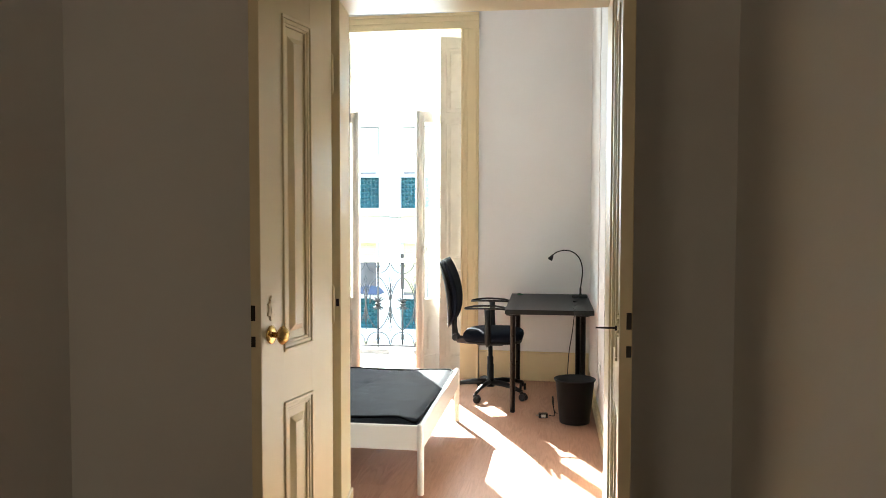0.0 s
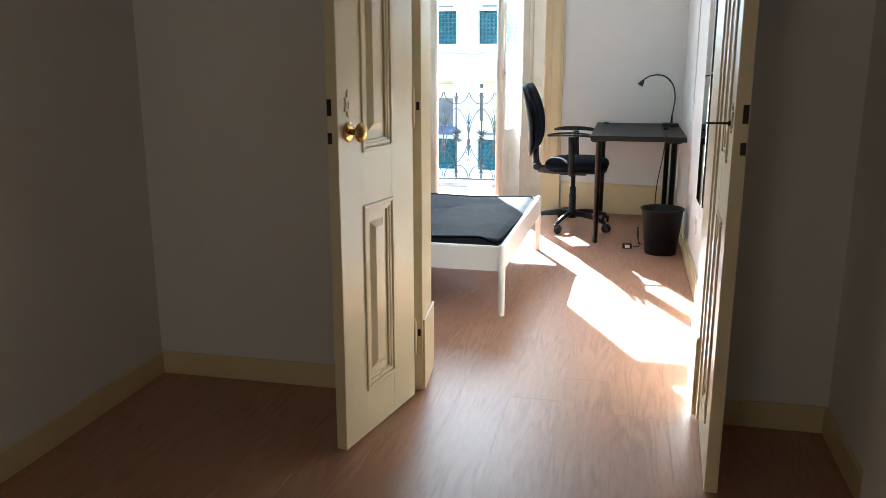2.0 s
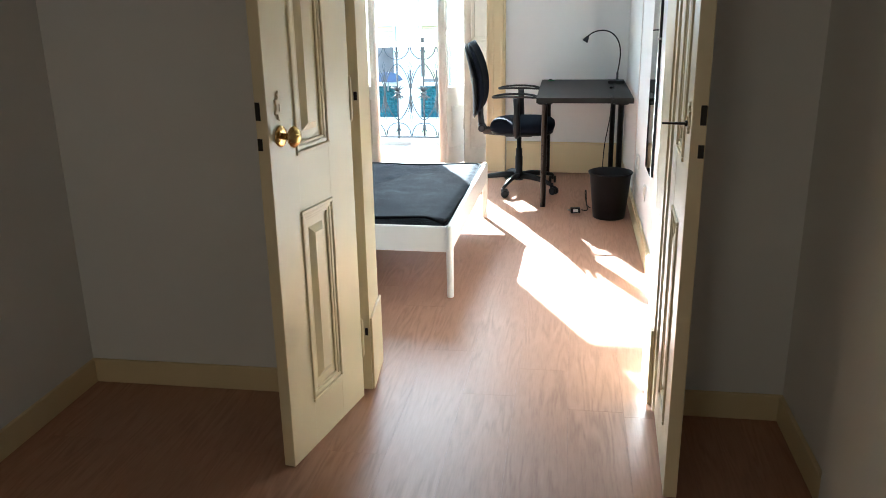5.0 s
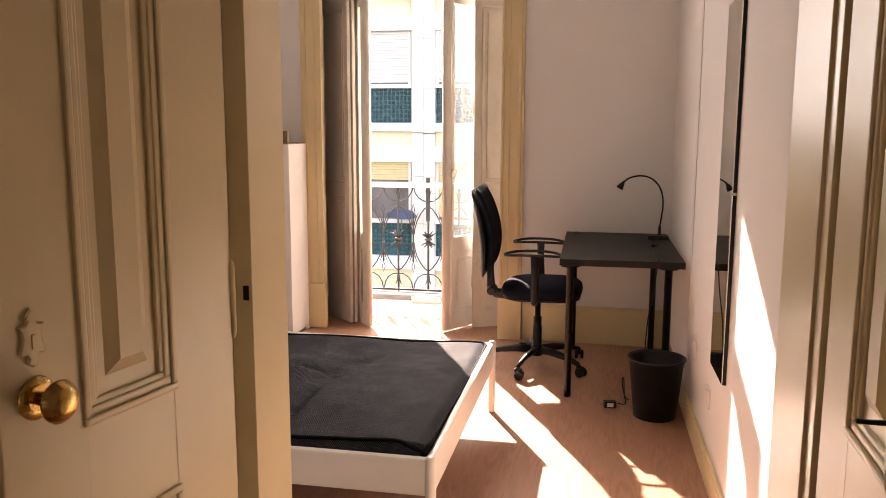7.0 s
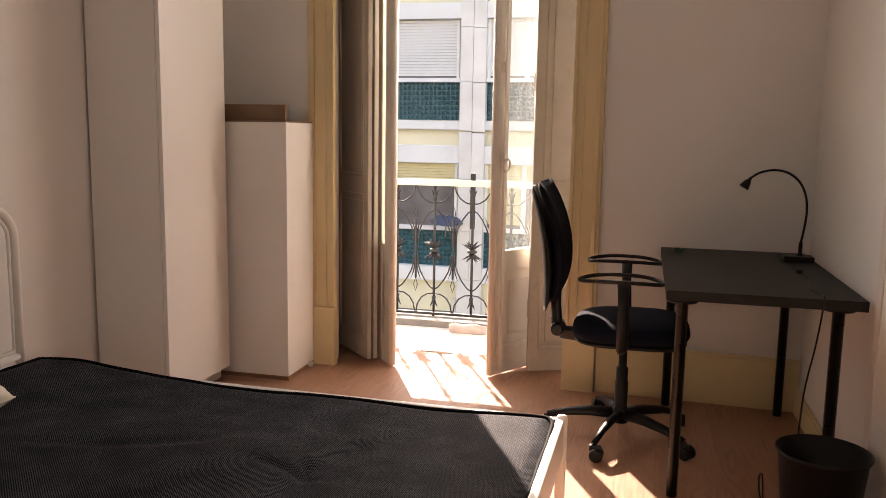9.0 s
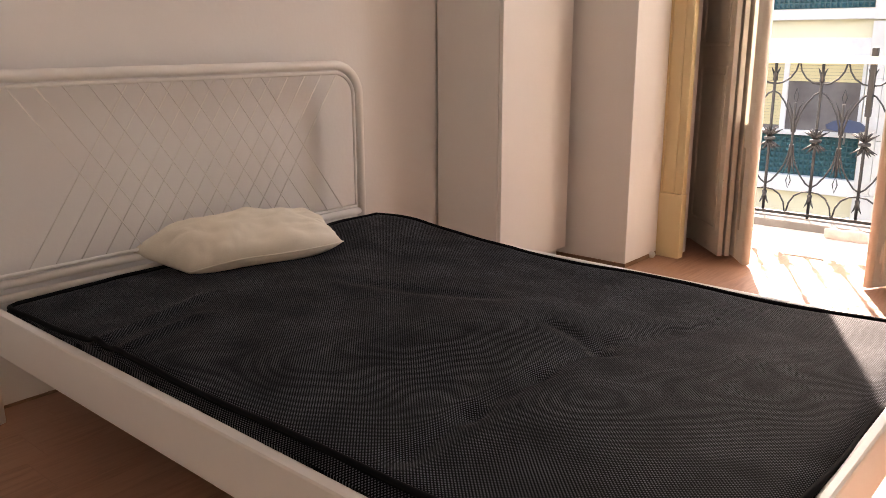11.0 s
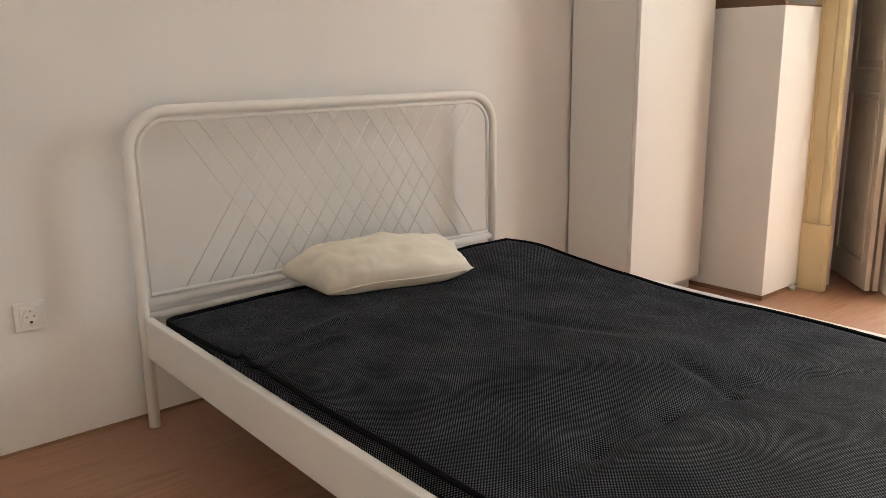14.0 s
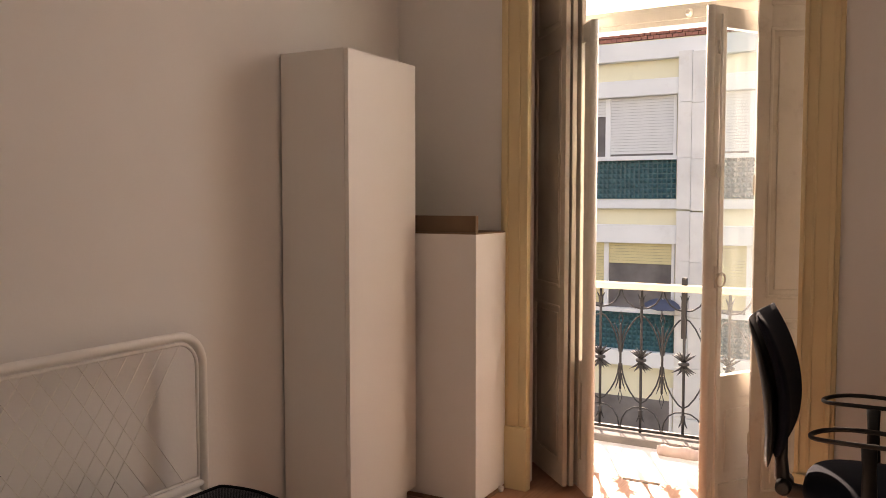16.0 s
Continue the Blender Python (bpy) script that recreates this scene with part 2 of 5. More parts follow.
STONE = mat("pale_balcony_stone", (0.66, 0.65, 0.63), 0.8, vary=0.1, scale=5, bump=0.3, bump_scale=50, stain=0.3)
MARBLE = mat("pale_marble_cladding", (0.74, 0.71, 0.66), 0.5, vary=0.08, scale=2, bump=0.03, stain=0.25, stain_color=(0.5, 0.4, 0.28), per_object=0.05)
RENDER_WHITE = mat("white_facade_render", (0.80, 0.79, 0.76), 0.85, vary=0.04, scale=1.2, bump=0.1, stain=0.12)
RENDER_CREAM = mat("cream_facade_render", (0.78, 0.72, 0.52), 0.85, vary=0.04, scale=1.2, bump=0.1, stain=0.1)
GREEN_TILE = mat("green_glazed_tile", (0.02, 0.09, 0.105), 0.25, vary=0.15, scale=8, bump=0.03, per_object=0.05)
BLIND_WHITE = mat("white_blind", (0.70, 0.69, 0.66), 0.6, vary=0.03)
BLIND_YELLOW = mat("yellow_blind", (0.68, 0.58, 0.32), 0.6, vary=0.05)
BLUE_CLOTH = mat("blue_parasol_cloth", (0.07, 0.085, 0.13), 0.8, vary=0.08)
# opaque panel colour: the dimness of unlit rooms is painted in
PAINTED_ROOM_SHADE = mat("painted_room_shade", (0.16, 0.14, 0.13), 0.8, vary=0.3, scale=3)
BRICK_RED = mat("red_brick", (0.34, 0.13, 0.09), 0.85, vary=0.15, scale=12, bump=0.3, per_object=0.15)
ASPHALT = mat("asphalt", (0.05, 0.05, 0.052), 0.9, vary=0.15, scale=3, bump=0.3)
# mottled dark grey, well below the tone of the balcony floor
KERB_STONE = mat("dark_mottled_stone", (0.17, 0.16, 0.15), 0.85, vary=0.2, scale=8, bump=0.3, stain=0.3)
TERRACOTTA = mat("pale_pink_cloth", (0.50, 0.40, 0.36), 0.9, vary=0.15, scale=12, bump=0.3, bump_scale=80)
PINK_BAND = mat("filled_plaster", (0.76, 0.70, 0.66), 0.85, vary=0.04, scale=2, bump=0.12)
MIRROR = bpy.data.materials.new("mirror_silver")
MIRROR.use_nodes = True
MIRROR.node_tree.nodes["Principled BSDF"].inputs["Base Color"].default_value = (0.86, 0.88, 0.86, 1)
MIRROR.node_tree.nodes["Principled BSDF"].inputs["Metallic"].default_value = 1.0
MIRROR.node_tree.nodes["Principled BSDF"].inputs["Roughness"].default_value = 0.02
GREEN_PLASTIC = mat("green_plastic", (0.02, 0.12, 0.05), 0.4)


# ---- mesh helpers ----
def box(bm, x0, x1, y0, y1, z0, z1, bevel=0.0, m=None, segments=2):
    made = bmesh.ops.create_cube(bm, size=1.0)["verts"]
    bmesh.ops.transform(bm, verts=made, matrix=Matrix.Translation(((x0 + x1) / 2, (y0 + y1) / 2, (z0 + z1) / 2)) @ Matrix.Diagonal((abs(x1 - x0), abs(y1 - y0), abs(z1 - z0), 1)))
    if bevel:
        edges = list({e for v in made for e in v.link_edges})
        res = bmesh.ops.bevel(bm, geom=edges, offset=bevel, segments=segments, affect="EDGES", profile=0.6)
        made = list({v for f in res["faces"] for v in f.verts} | {v for v in made if v.is_valid})
    if m is not None:
        bmesh.ops.transform(bm, verts=made, matrix=m)
    return made


def tube(bm, pts, r, n=10, closed=False, caps=True, flat=1.0):
    """A round bar along pts; r is one radius or one for each point."""
    pts = [Vector(p) for p in pts]
    count = len(pts)
    rs = r if isinstance(r, (list, tuple)) else [r] * count
    rings, side = [], None
    for i, p in enumerate(pts):
        a = pts[(i - 1) % count] if (closed or i > 0) else p
        b = pts[(i + 1) % count] if (closed or i < count - 1) else p
        way = (b - a).normalized()
        if side is None:
            side = way.orthogonal().normalized()
        side = (side - way * side.dot(way)).normalized()
        up = way.cross(side)
        rings.append([bm.verts.new(p + rs[i] * (math.cos(2 * math.pi * k / n) * side + flat * math.sin(2 * math.pi * k / n) * up)) for k in range(n)])
    for i in range(count if closed else count - 1):
        a, b = rings[i], rings[(i + 1) % count]
        for k in range(n):
            f = bm.faces.new((a[k], a[(k + 1) % n], b[(k + 1) % n], b[k]))
            f.smooth = True
    if caps and not closed:
        bm.faces.new(rings[0][::-1])
        bm.faces.new(rings[-1])


def lathe(bm, profile, n=24, m=None):
    """Turns (radius, height) pairs round z."""
    rings = []
    made = []
    for r, z in profile:
        ring = [bm.verts.new((r * math.cos(2 * math.pi * k / n), r * math.sin(2 * math.pi * k / n), z)) for k in range(n)]
        rings.append(ring)
        made += ring
    for a, b in zip(rings, rings[1:]):
        for k in range(n):
            f = bm.faces.new((a[k], a[(k + 1) % n], b[(k + 1) % n], b[k]))
            f.smooth = True
    bm.faces.new(rings[0][::-1])
    bm.faces.new(rings[-1])
    if m is not None:
        bmesh.ops.transform(bm, verts=made, matrix=m)


def arc(cx, cz, r, a0, a1, n):
    """Points of an arc in degrees, as pairs."""
    return [(cx + r * math.cos(radians(a0 + (a1 - a0) * i / n)), cz + r * math.sin(radians(a0 + (a1 - a0) * i / n))) for i in range(n + 1)]


def part(name, bm, material, parent=None, label="", m=None):
    me = bpy.data.meshes.new(name)
    bmesh.ops.recalc_face_normals(bm, faces=bm.faces)
    bm.to_mesh(me)
    bm.free()
    me.materials.append(material)
    ob = new(name, me)
    if parent is not None:
        ob.parent = parent
    if m is not None:
        ob.matrix_basis = m
    if label:
        ob["label"] = label
    return ob


def boxes(name, material, parent, *sizes, bevel=0.0, label="", m=None):
    bm = bmesh.new()
    for s in sizes:
        box(bm, *s, bevel=bevel)
    return part(name, bm, material, parent, label, m)


def thing(name, label, category, m=None, group="", kind=""):
    ob = new(name)
    ob.empty_display_size = 0.1
    if m is not None:
        ob.matrix_basis = m
    return tagged(ob, label, category, group, kind)


def structure(name, material, label, category, *sizes, bevel=0.0, m=None):
    return tagged(boxes(name, material, None, *sizes, bevel=bevel, m=m), label, category, kind="structure")


# ---- the large structure ----
# the window wall stands slightly askew: its own frame, turned about its left part
WW = Matrix.Translation((-2.35, 0, 0)) @ Matrix.Rotation(radians(-2.87), 4, "Z") @ Matrix.Translation((2.35, 0, 0))
H = 3.45                      # ceiling height
HEAD = 2.235                  # head of the double door
XL, XD0, XD1 = -3.11, -1.133, -0.122   # left wall, sides of the doorway
YD0, YD1 = -4.0, -3.72        # door wall: hall side, room side

floor = structure("floor", DARK_GAP, "dark underlay below the laminate floor", "floor", (-3.5, 0.6, -8.9, 0.42, -0.12, -0.009))
structure("wall_left", PLASTER, "white painted plaster wall behind the bed", "wall", (-3.44, XL, YD1, 0.3, -0.009, H))
structure("wall_right", PLASTER, "white painted plaster wall with a tall mirror", "wall", (0.0, 0.294, YD1, 0.2, -0.009, H))
structure("wall_door", PLASTER_HALL, "white painted wall with the double doorway", "wall",
          (-3.4, XD0 - 0.045, YD0, YD1, -0.009, H), (XD1 + 0.045, 0.6, YD0, YD1, -0.009, H), (XD0 - 0.045, XD1 + 0.045, YD0, YD1, HEAD + 0.03, H))
structure("wall_window", PLASTER, "white painted thick outer wall with the tall balcony opening", "wall",
          (-3.5, -2.36, 0.0, 0.12, -0.12, H), (-1.02, 0.4, 0.0, 0.12, -0.12, H), (-2.36, -1.02, 0.0, 0.12, 3.05, H),
          (-3.5, -2.56, 0.12, 0.56, -0.12, H), (-0.86, 0.4, 0.12, 0.56, -0.12, H), (-2.56, -0.86, 0.12, 0.56, 3.05, H), m=WW)
structure("ceiling", CEILING, "white painted ceiling of the bedroom", "ceiling", (-3.4, 0.3, YD0, 0.5, H, H + 0.2))
structure("hall_ceiling", CEILING, "white painted ceiling of the hall", "ceiling", (-2.6, 0.6, -8.9, YD0, H - 0.2, H + 0.2))
structure("wall_hall_left", PLASTER_HALL, "white painted wall of the dim hall", "wall", (-2.6, -2.225, -8.9, YD0, -0.009, H - 0.2))
structure("wall_hall_right", PLASTER_HALL, "white painted wall of the dim hall, stepping forward", "wall",
          (0.312, 0.6, -4.565, YD0, -0.009, H - 0.2), (0.276, 0.6, -8.9, -4.565, -0.009, H - 0.2))
# out of view; its opening is added to hold the hall lamp
structure("wall_hall_back", PLASTER_HALL, "plain white wall closing the hall", "wall", (-2.225, -2.0, -8.9, -8.6, -0.009, H - 0.2), (-1.1, 0.276, -8.9, -8.6, -0.009, H - 0.2), (-2.0, -1.1, -8.9, -8.6, 2.08, H - 0.2), (-2.225, 0.276, -9.0, -8.9, -0.12, H - 0.2))

# baseboards
structure("baseboard", CREAM, "cream gloss baseboard below the window wall", "baseboard", (-0.925, -0.002, -0.02, 0.0, 0.0, 0.235), (-0.925, -0.002, -0.014, 0.0, 0.235, 0.247), bevel=0.003, m=WW)
structure("baseboard", CREAM, "cream gloss baseboard along the mirror wall", "baseboard", (-0.02, -0.001, YD1 + 0.03, -0.14, 0.0, 0.10), (-0.014, -0.001, YD1 + 0.03, -0.14, 0.10, 0.112), bevel=0.003)
structure("baseboard", BROWN_TRIM, "narrow brown strip along the foot of the bed wall", "baseboard", (XL, XL + 0.006, YD1, -0.02, 0.0, 0.008))
structure("baseboard", CREAM, "cream baseboard in the hall by the double door", "baseboard", (-2.225, XD0 - 0.05, YD0 - 0.016, YD0, 0.0, 0.094), bevel=0.004)
structure("baseboard", CREAM, "cream baseboard along the hall's long wall", "baseboard", (-2.225, -2.209, -8.6, YD0 - 0.016, 0.0, 0.094), bevel=0.004)
structure("baseboard", CREAM, "cream baseboard in the hall's narrow recess", "baseboard", (XD1 + 0.05, 0.312, YD0 - 0.016, YD0, 0.0, 0.095), (0.296, 0.312, -4.565, YD0 - 0.016, 0.0, 0.095), bevel=0.004)
structure("trim", PINK_BAND, "faint pinkish band of filled plaster on the mirror wall", "trim", (-0.004, 0.0, -1.30, -1.235, 0.112, H))

# door lining with plinths
lining = tagged(boxes("door_frame", CREAM_DOOR, None, (XD0 - 0.045, XD0, YD0 + 0.045, YD1, 0, HEAD), (XD1, XD1 + 0.045, YD0 + 0.045, YD1, 0, HEAD), (XD0 - 0.045, XD1 + 0.045, YD0 + 0.045, YD1, HEAD, HEAD + 0.03), bevel=0.002),
                "cream painted lining of the double doorway", "door frame", kind="structure")
left_plinth = boxes("plinth", CREAM_DOOR, lining, (XD0, XD0 + 0.009, YD0 + 0.052, YD1 + 0.018, 0, 0.285), bevel=0.003)
boxes("plinth", CREAM_DOOR, lining, (XD1 - 0.009, XD1, YD0 + 0.052, YD1 + 0.018, 0, 0.285), bevel=0.003)
# the hinge side splays open towards the room
for ob in (lining, left_plinth):
    for v in ob.data.vertices:
        if abs(v.co.x - XD0) < 0.012 and v.co.z < HEAD:
            v.co.x -= 0.022 * max(0.0, (v.co.y - YD0 - 0.045) / (YD1 - YD0 - 0.045))

# small solid blocks whose dark colour stands for the shaded hinge gaps
for z in (0.235, 1.09):
    boxes("hinge_gap_shade", DARK_GAP, lining, (XD0 - 0.018, XD0 - 0.006, YD0 + 0.0405, YD0 + 0.0446, z - 0.013, z + 0.016), bevel=0.002)
# strip added in the rebate to block sun slipping past the right leaf
boxes("leak_block", CREAM_DOOR, lining, (XD1 + 0.006, XD1 + 0.0448, YD0 + 0.002, YD0 + 0.045, 0, HEAD), bevel=0.002)

# outdoors: the ground reaches the horizon
structure("ground", ASPHALT, "grey asphalt street far below the balcony", "ground", (-900, 900, 0.9, 900, -4.9, -4.6))


# ---- double door ----
LEAF_W, LEAF_T = 0.5, 0.038


def panel_ring(bm, u0, u1, z0, z1, y, side):
    """A raised moulding round a panel and its sunk, raised field, on one face of a leaf."""
    s = side
    for k, (inset, w, d) in enumerate(((0.0, 0.013, 0.008), (0.013, 0.014, 0.003))):
        a, b, c, e = u0 + inset, u1 - inset, z0 + inset, z1 - inset
        y0, y1 = (y if k == 0 else s * 0.008), y + s * d
        for q in ((a, a + w, c + w, e - w), (b - w, b, c + w, e - w), (a, b, c, c + w), (a, b, e - w, e)):
            box(bm, q[0], q[1], min(y0, y1), max(y0, y1), q[2], q[3], bevel=0.004, segments=2)


def raised_field(bm, u0, u1, z0, z1, y, s):
    """A bevelled field standing out of the panel's ground."""
    outer = [(u0, z0), (u1, z0), (u1, z1), (u0, z1)]
    k = 0.022
    inner = [(u0 + k, z0 + k), (u1 - k, z0 + k), (u1 - k, z1 - k), (u0 + k, z1 - k)]
    a = [bm.verts.new((u, y, z)) for u, z in outer]
    b = [bm.verts.new((u, y + s * 0.012, z)) for u, z in inner]
    for i in range(4):
        bm.faces.new((a[i], a[(i + 1) % 4], b[(i + 1) % 4], b[i]))
    bm.faces.new(b)
    bm.faces.new(a[::-1])


def door_leaf(name, label, m, lock_y):
    """A two-panelled leaf. Hinges at u = 0, the free edge at u = LEAF_W."""
    w, t, h = LEAF_W, LEAF_T, HEAD - 0.012
    leaf = thing(name, label, "door", m, kind="structure")
    z0 = 0.006
    P0, P1 = 0.166, 0.352
    cuts = ((0.168, 0.79), (0.976, 2.085))
    bm = bmesh.new()
    for q in ((0, P0, z0, h), (P1, w, z0, h)):
        box(bm, q[0], q[1], -t / 2, t / 2, q[2], q[3], bevel=0.003)
    for q in ((z0, cuts[0][0]), (cuts[0][1], cuts[1][0]), (cuts[1][1], h)):
        box(bm, P0 - 0.002, P1 + 0.002, -t / 2 + 0.0006, t / 2 - 0.0006, q[0], q[1], bevel=0.001)
    part("stiles_and_rails", bm, CREAM_DOOR, leaf)
    for c in cuts:
        bm = bmesh.new()
        box(bm, P0 - 0.01, P1 + 0.01, -0.009, 0.009, c[0] - 0.01, c[1] + 0.01)
        for s in (-1, 1):
            raised_field(bm, P0 + 0.047, P1 - 0.047, c[0] + 0.055, c[1] - 0.055, s * 0.009, s)
        pan = part("panel", bm, CREAM_DOOR, leaf)
        for s in (-1, 1):
            bm = bmesh.new()
            panel_ring(bm, P0 - 0.008, P1 + 0.008, c[0] - 0.008, c[1] + 0.008, s * (t / 2 - 0.002), s)
            part("moulding", bm, CREAM_DOOR, pan)
            bm = bmesh.new()
            for q in ((P0, P0 + 0.028, c[0] + 0.028, c[1] - 0.028), (P1 - 0.028, P1, c[0] + 0.028, c[1] - 0.028), (P0, P1, c[0], c[0] + 0.028), (P0, P1, c[1] - 0.028, c[1])):
                box(bm, q[0], q[1], min(0.008 * s, 0.016 * s), max(0.008 * s, 0.016 * s), q[2], q[3], bevel=0.003)
            part("moulding", bm, CREAM_DOOR, pan)
    for z in (0.235, 1.09, 1.95):
        bm = bmesh.new()
        lathe(bm, [(0.002, -0.075), (0.005, -0.068), (0.0065, -0.06), (0.0065, 0.06), (0.005, 0.068), (0.002, 0.075)], 10, pose(-0.003, t / 2, z))
        box(bm, -0.002, 0.0, -t / 2 + 0.006, t / 2, z - 0.055, z + 0.055)
        hinge = part("hinge", bm, CREAM_DOOR, leaf)
        # dark block painted in for the shade between hinge and lining
        boxes("gap_shade", DARK_GAP, hinge, (-0.012, -0.0025, t / 2 - 0.016, t / 2 - 0.004, z - 0.018, z + 0.018))
    # lock case and keep on the free edge
    for z, hh in ((1.116, 0.025), (1.024, 0.017)):
        boxes("lock_plate", DARK_GAP, leaf, (w - 0.001, w + 0.002, lock_y - 0.0075, lock_y + 0.0075, z - hh, z + hh), bevel=0.0008)
    return leaf


def brass_knob(leaf, u, z, s):
    bm = bmesh.new()
    turn = pose(u, s * LEAF_T / 2, z, -90 * s, 0, 0)
    lathe(bm, [(0.030, 0.0), (0.031, 0.003), (0.028, 0.006), (0.018, 0.008)], 28, turn)
    rose = part("rose", bm, BRASS, leaf, "round brass rose")
    bm = bmesh.new()
    lathe(bm, [(0.010, 0.005), (0.009, 0.022), (0.011, 0.030), (0.021, 0.034), (0.027, 0.038), (0.030, 0.042), (0.0305, 0.045), (0.029, 0.047), (0.026, 0.052), (0.020, 0.0575), (0.012, 0.0605), (0.003, 0.0615)], 28, turn)
    part("knob", bm, BRASS, rose, "worn round brass knob")


def escutcheon(leaf, u, z, s):
    """A painted-over keyhole plate with scrolled outline."""
    bm = bmesh.new()
    y = s * LEAF_T / 2
    half = [(0.0, 4.9), (0.9, 3.9), (0.5, 3.3), (1.0, 2.7), (2.1, 2.5), (1.7, 1.9), (1.5, 0.9), (1.7, -0.2), (2.2, -1.0), (1.9, -1.6), (1.0, -1.5), (0.6, -2.2), (0.9, -2.8), (0.0, -3.4)]
    outline = [(a / 100, b / 100) for a, b in half] + [(-a / 100, b / 100) for a, b in half[-2:0:-1]]
    count = len(outline)
    back = [bm.verts.new((u + a, y - s * 0.002, z + b)) for a, b in outline]
    top = [bm.verts.new((u + a, y + s * 0.004, z + b)) for a, b in outline]
    rim = [bm.verts.new((u + a * 0.86, y + s * 0.0055, z + b * 0.92)) for a, b in outline]
    for i in range(count):
        k = (i + 1) % count
        bm.faces.new((back[i], back[k], top[k], top[i]))
        bm.faces.new((top[i], top[k], rim[k], rim[i]))
    bm.faces.new(rim)
    bm.faces.new(back[::-1])
    plate = part("escutcheon", bm, CREAM_DOOR, leaf)
    boxes("keyhole", CREAM_DOOR, plate, (u - 0.0025, u + 0.0025, min(y, y + s * 0.0075), max(y, y + s * 0.0075), z - 0.008, z + 0.012))


def leaf_pose(hx, hy, fx, fy, side):
    """Local x from the hinge to the free edge."""
    return Matrix.Translation((hx, hy, 0)) @ Matrix.Rotation(math.atan2(fy - hy, fx - hx), 4, "Z")


left_leaf = door_leaf("door_1", "cream painted two-panel door leaf standing wide open", leaf_pose(-1.168, -4.010, -1.270, -4.503, 1), -0.009)
brass_knob(left_leaf, 0.44, 1.04, 1)
escutcheon(left_leaf, 0.442, 1.118, 1)
right_leaf = door_leaf("door_2", "cream painted two-panel door leaf open against the hall wall", leaf_pose(-0.092, -4.018, -0.114, -4.53, 1), 0.009)
bm = bmesh.new()
tube(bm, [(0.452, -0.02, 1.088), (0.452, -0.03, 1.088), (0.452, -0.031, 1.088), (0.452, -0.088, 1.088)], [0.008, 0.008, 0.0036, 0.0028], 10)
part("spindle", bm, DARK_GAP, right_leaf, "bare iron handle spindle")
escutcheon(right_leaf, 0.452, 1.095, -1)


# ---- balcony door: trim, frame, glazed leaves, folded shutters ----
def architrave(name, u0, u1, plinth=True):
    trim = tagged(boxes(name, CREAM, None, (u0, u1, -0.028, 0.0, 0.318 if plinth else 0, 2.97), bevel=0.004, m=WW), "cream painted moulded architrave round the balcony opening", "trim", kind="structure")
    bm = bmesh.new()
    inner = u1 if u0 < -2 else u0
    s = -1 if u0 < -2 else 1
    for a, b, d in ((0.0, 0.018, 0.040), (0.045, 0.058, 0.034), (0.11, 0.132, 0.042)):
        lo, hi = sorted((inner + s * a, inner + s * b))
        box(bm, lo, hi, -d, -0.027, 0.319, 2.97, bevel=0.004)
    part("moulding", bm, CREAM, trim)
    boxes("plinth", CREAM, trim, (u0 - 0.005, u1 + 0.005, -0.048, 0.0, 0.0, 0.318), bevel=0.004)
    return trim


architrave("trim", -2.470, -2.318)
architrave("trim", -1.084, -0.936)
head_trim = tagged(boxes("trim", CREAM, None, (-2.470, -0.936, -0.028, 0.0, 2.97, 3.105), bevel=0.004, m=WW), "cream painted head of the window architrave", "trim", kind="structure")
boxes("moulding", CREAM, head_trim, (-2.470, -0.936, -0.042, -0.027, 3.08, 3.105), (-2.470, -0.936, -0.034, -0.027, 3.03, 3.042), (-2.318, -1.084, -0.04, -0.027, 2.971, 2.988), bevel=0.004)

FX0, FX1, FY0, FY1 = -2.40, -1.16, 0.40, 0.49     # fixed frame of the balcony door
window = thing("window_1", "old white wooden balcony door with both glazed leaves open inwards", "window", kind="structure")
boxes("window_frame", OLD_WHITE, window, (FX0 - 0.16, FX0 + 0.06, FY0, FY1, 0, 3.05), (FX1 - 0.06, FX1 + 0.16, FY0, FY1, 0, 3.05), bevel=0.004)
boxes("transom", OLD_WHITE, window, (FX0 + 0.06, FX1 - 0.06, FY0 - 0.02, FY1, 2.31, 2.41), (FX0 + 0.06, FX1 - 0.06, FY0 - 0.035, FY0 - 0.02, 2.335, 2.385), bevel=0.005)
bm = bmesh.new()
lathe(bm, [(0.02, 0), (0.021, 0.006), (0.012, 0.012), (0.010, 0.02), (0.015, 0.026), (0.01, 0.034)], 16, pose(-1.65, FY0 - 0.035, 2.36, 90, 0, 0))
part("transom_catch", bm, OLD_WHITE, window)
# arched head light
bm = bmesh.new()
x0, x1 = FX0 + 0.06, FX1 - 0.06
xm, rise, spring = (x0 + x1) / 2, 0.14, 2.815
N = 20
low, high = [], []
for i in range(N + 1):
    x = x0 + (x1 - x0) * i / N
    z = spring + rise * (1 - ((x - xm) / ((x1 - x0) / 2)) ** 2)
    low.append((x, z))
for i in range(N):
    for y in (FY0, FY1):
        bm.faces.new([bm.verts.new(p) for p in ((low[i][0], y, low[i][1]), (low[i + 1][0], y, low[i + 1][1]), (low[i + 1][0], y, 3.05), (low[i][0], y, 3.05))])
    bm.faces.new([bm.verts.new(p) for p in ((low[i][0], FY0, low[i][1]), (low[i + 1][0], FY0, low[i + 1][1]), (low[i + 1][0], FY1, low[i + 1][1]), (low[i][0], FY1, low[i][1]))])
part("arched_head", bm, OLD_WHITE, window)
pane = boxes("pane", GLASS, window, (x0, x1, 0.444, 0.448, 2.41, 2.95))
pane.visible_shadow = False


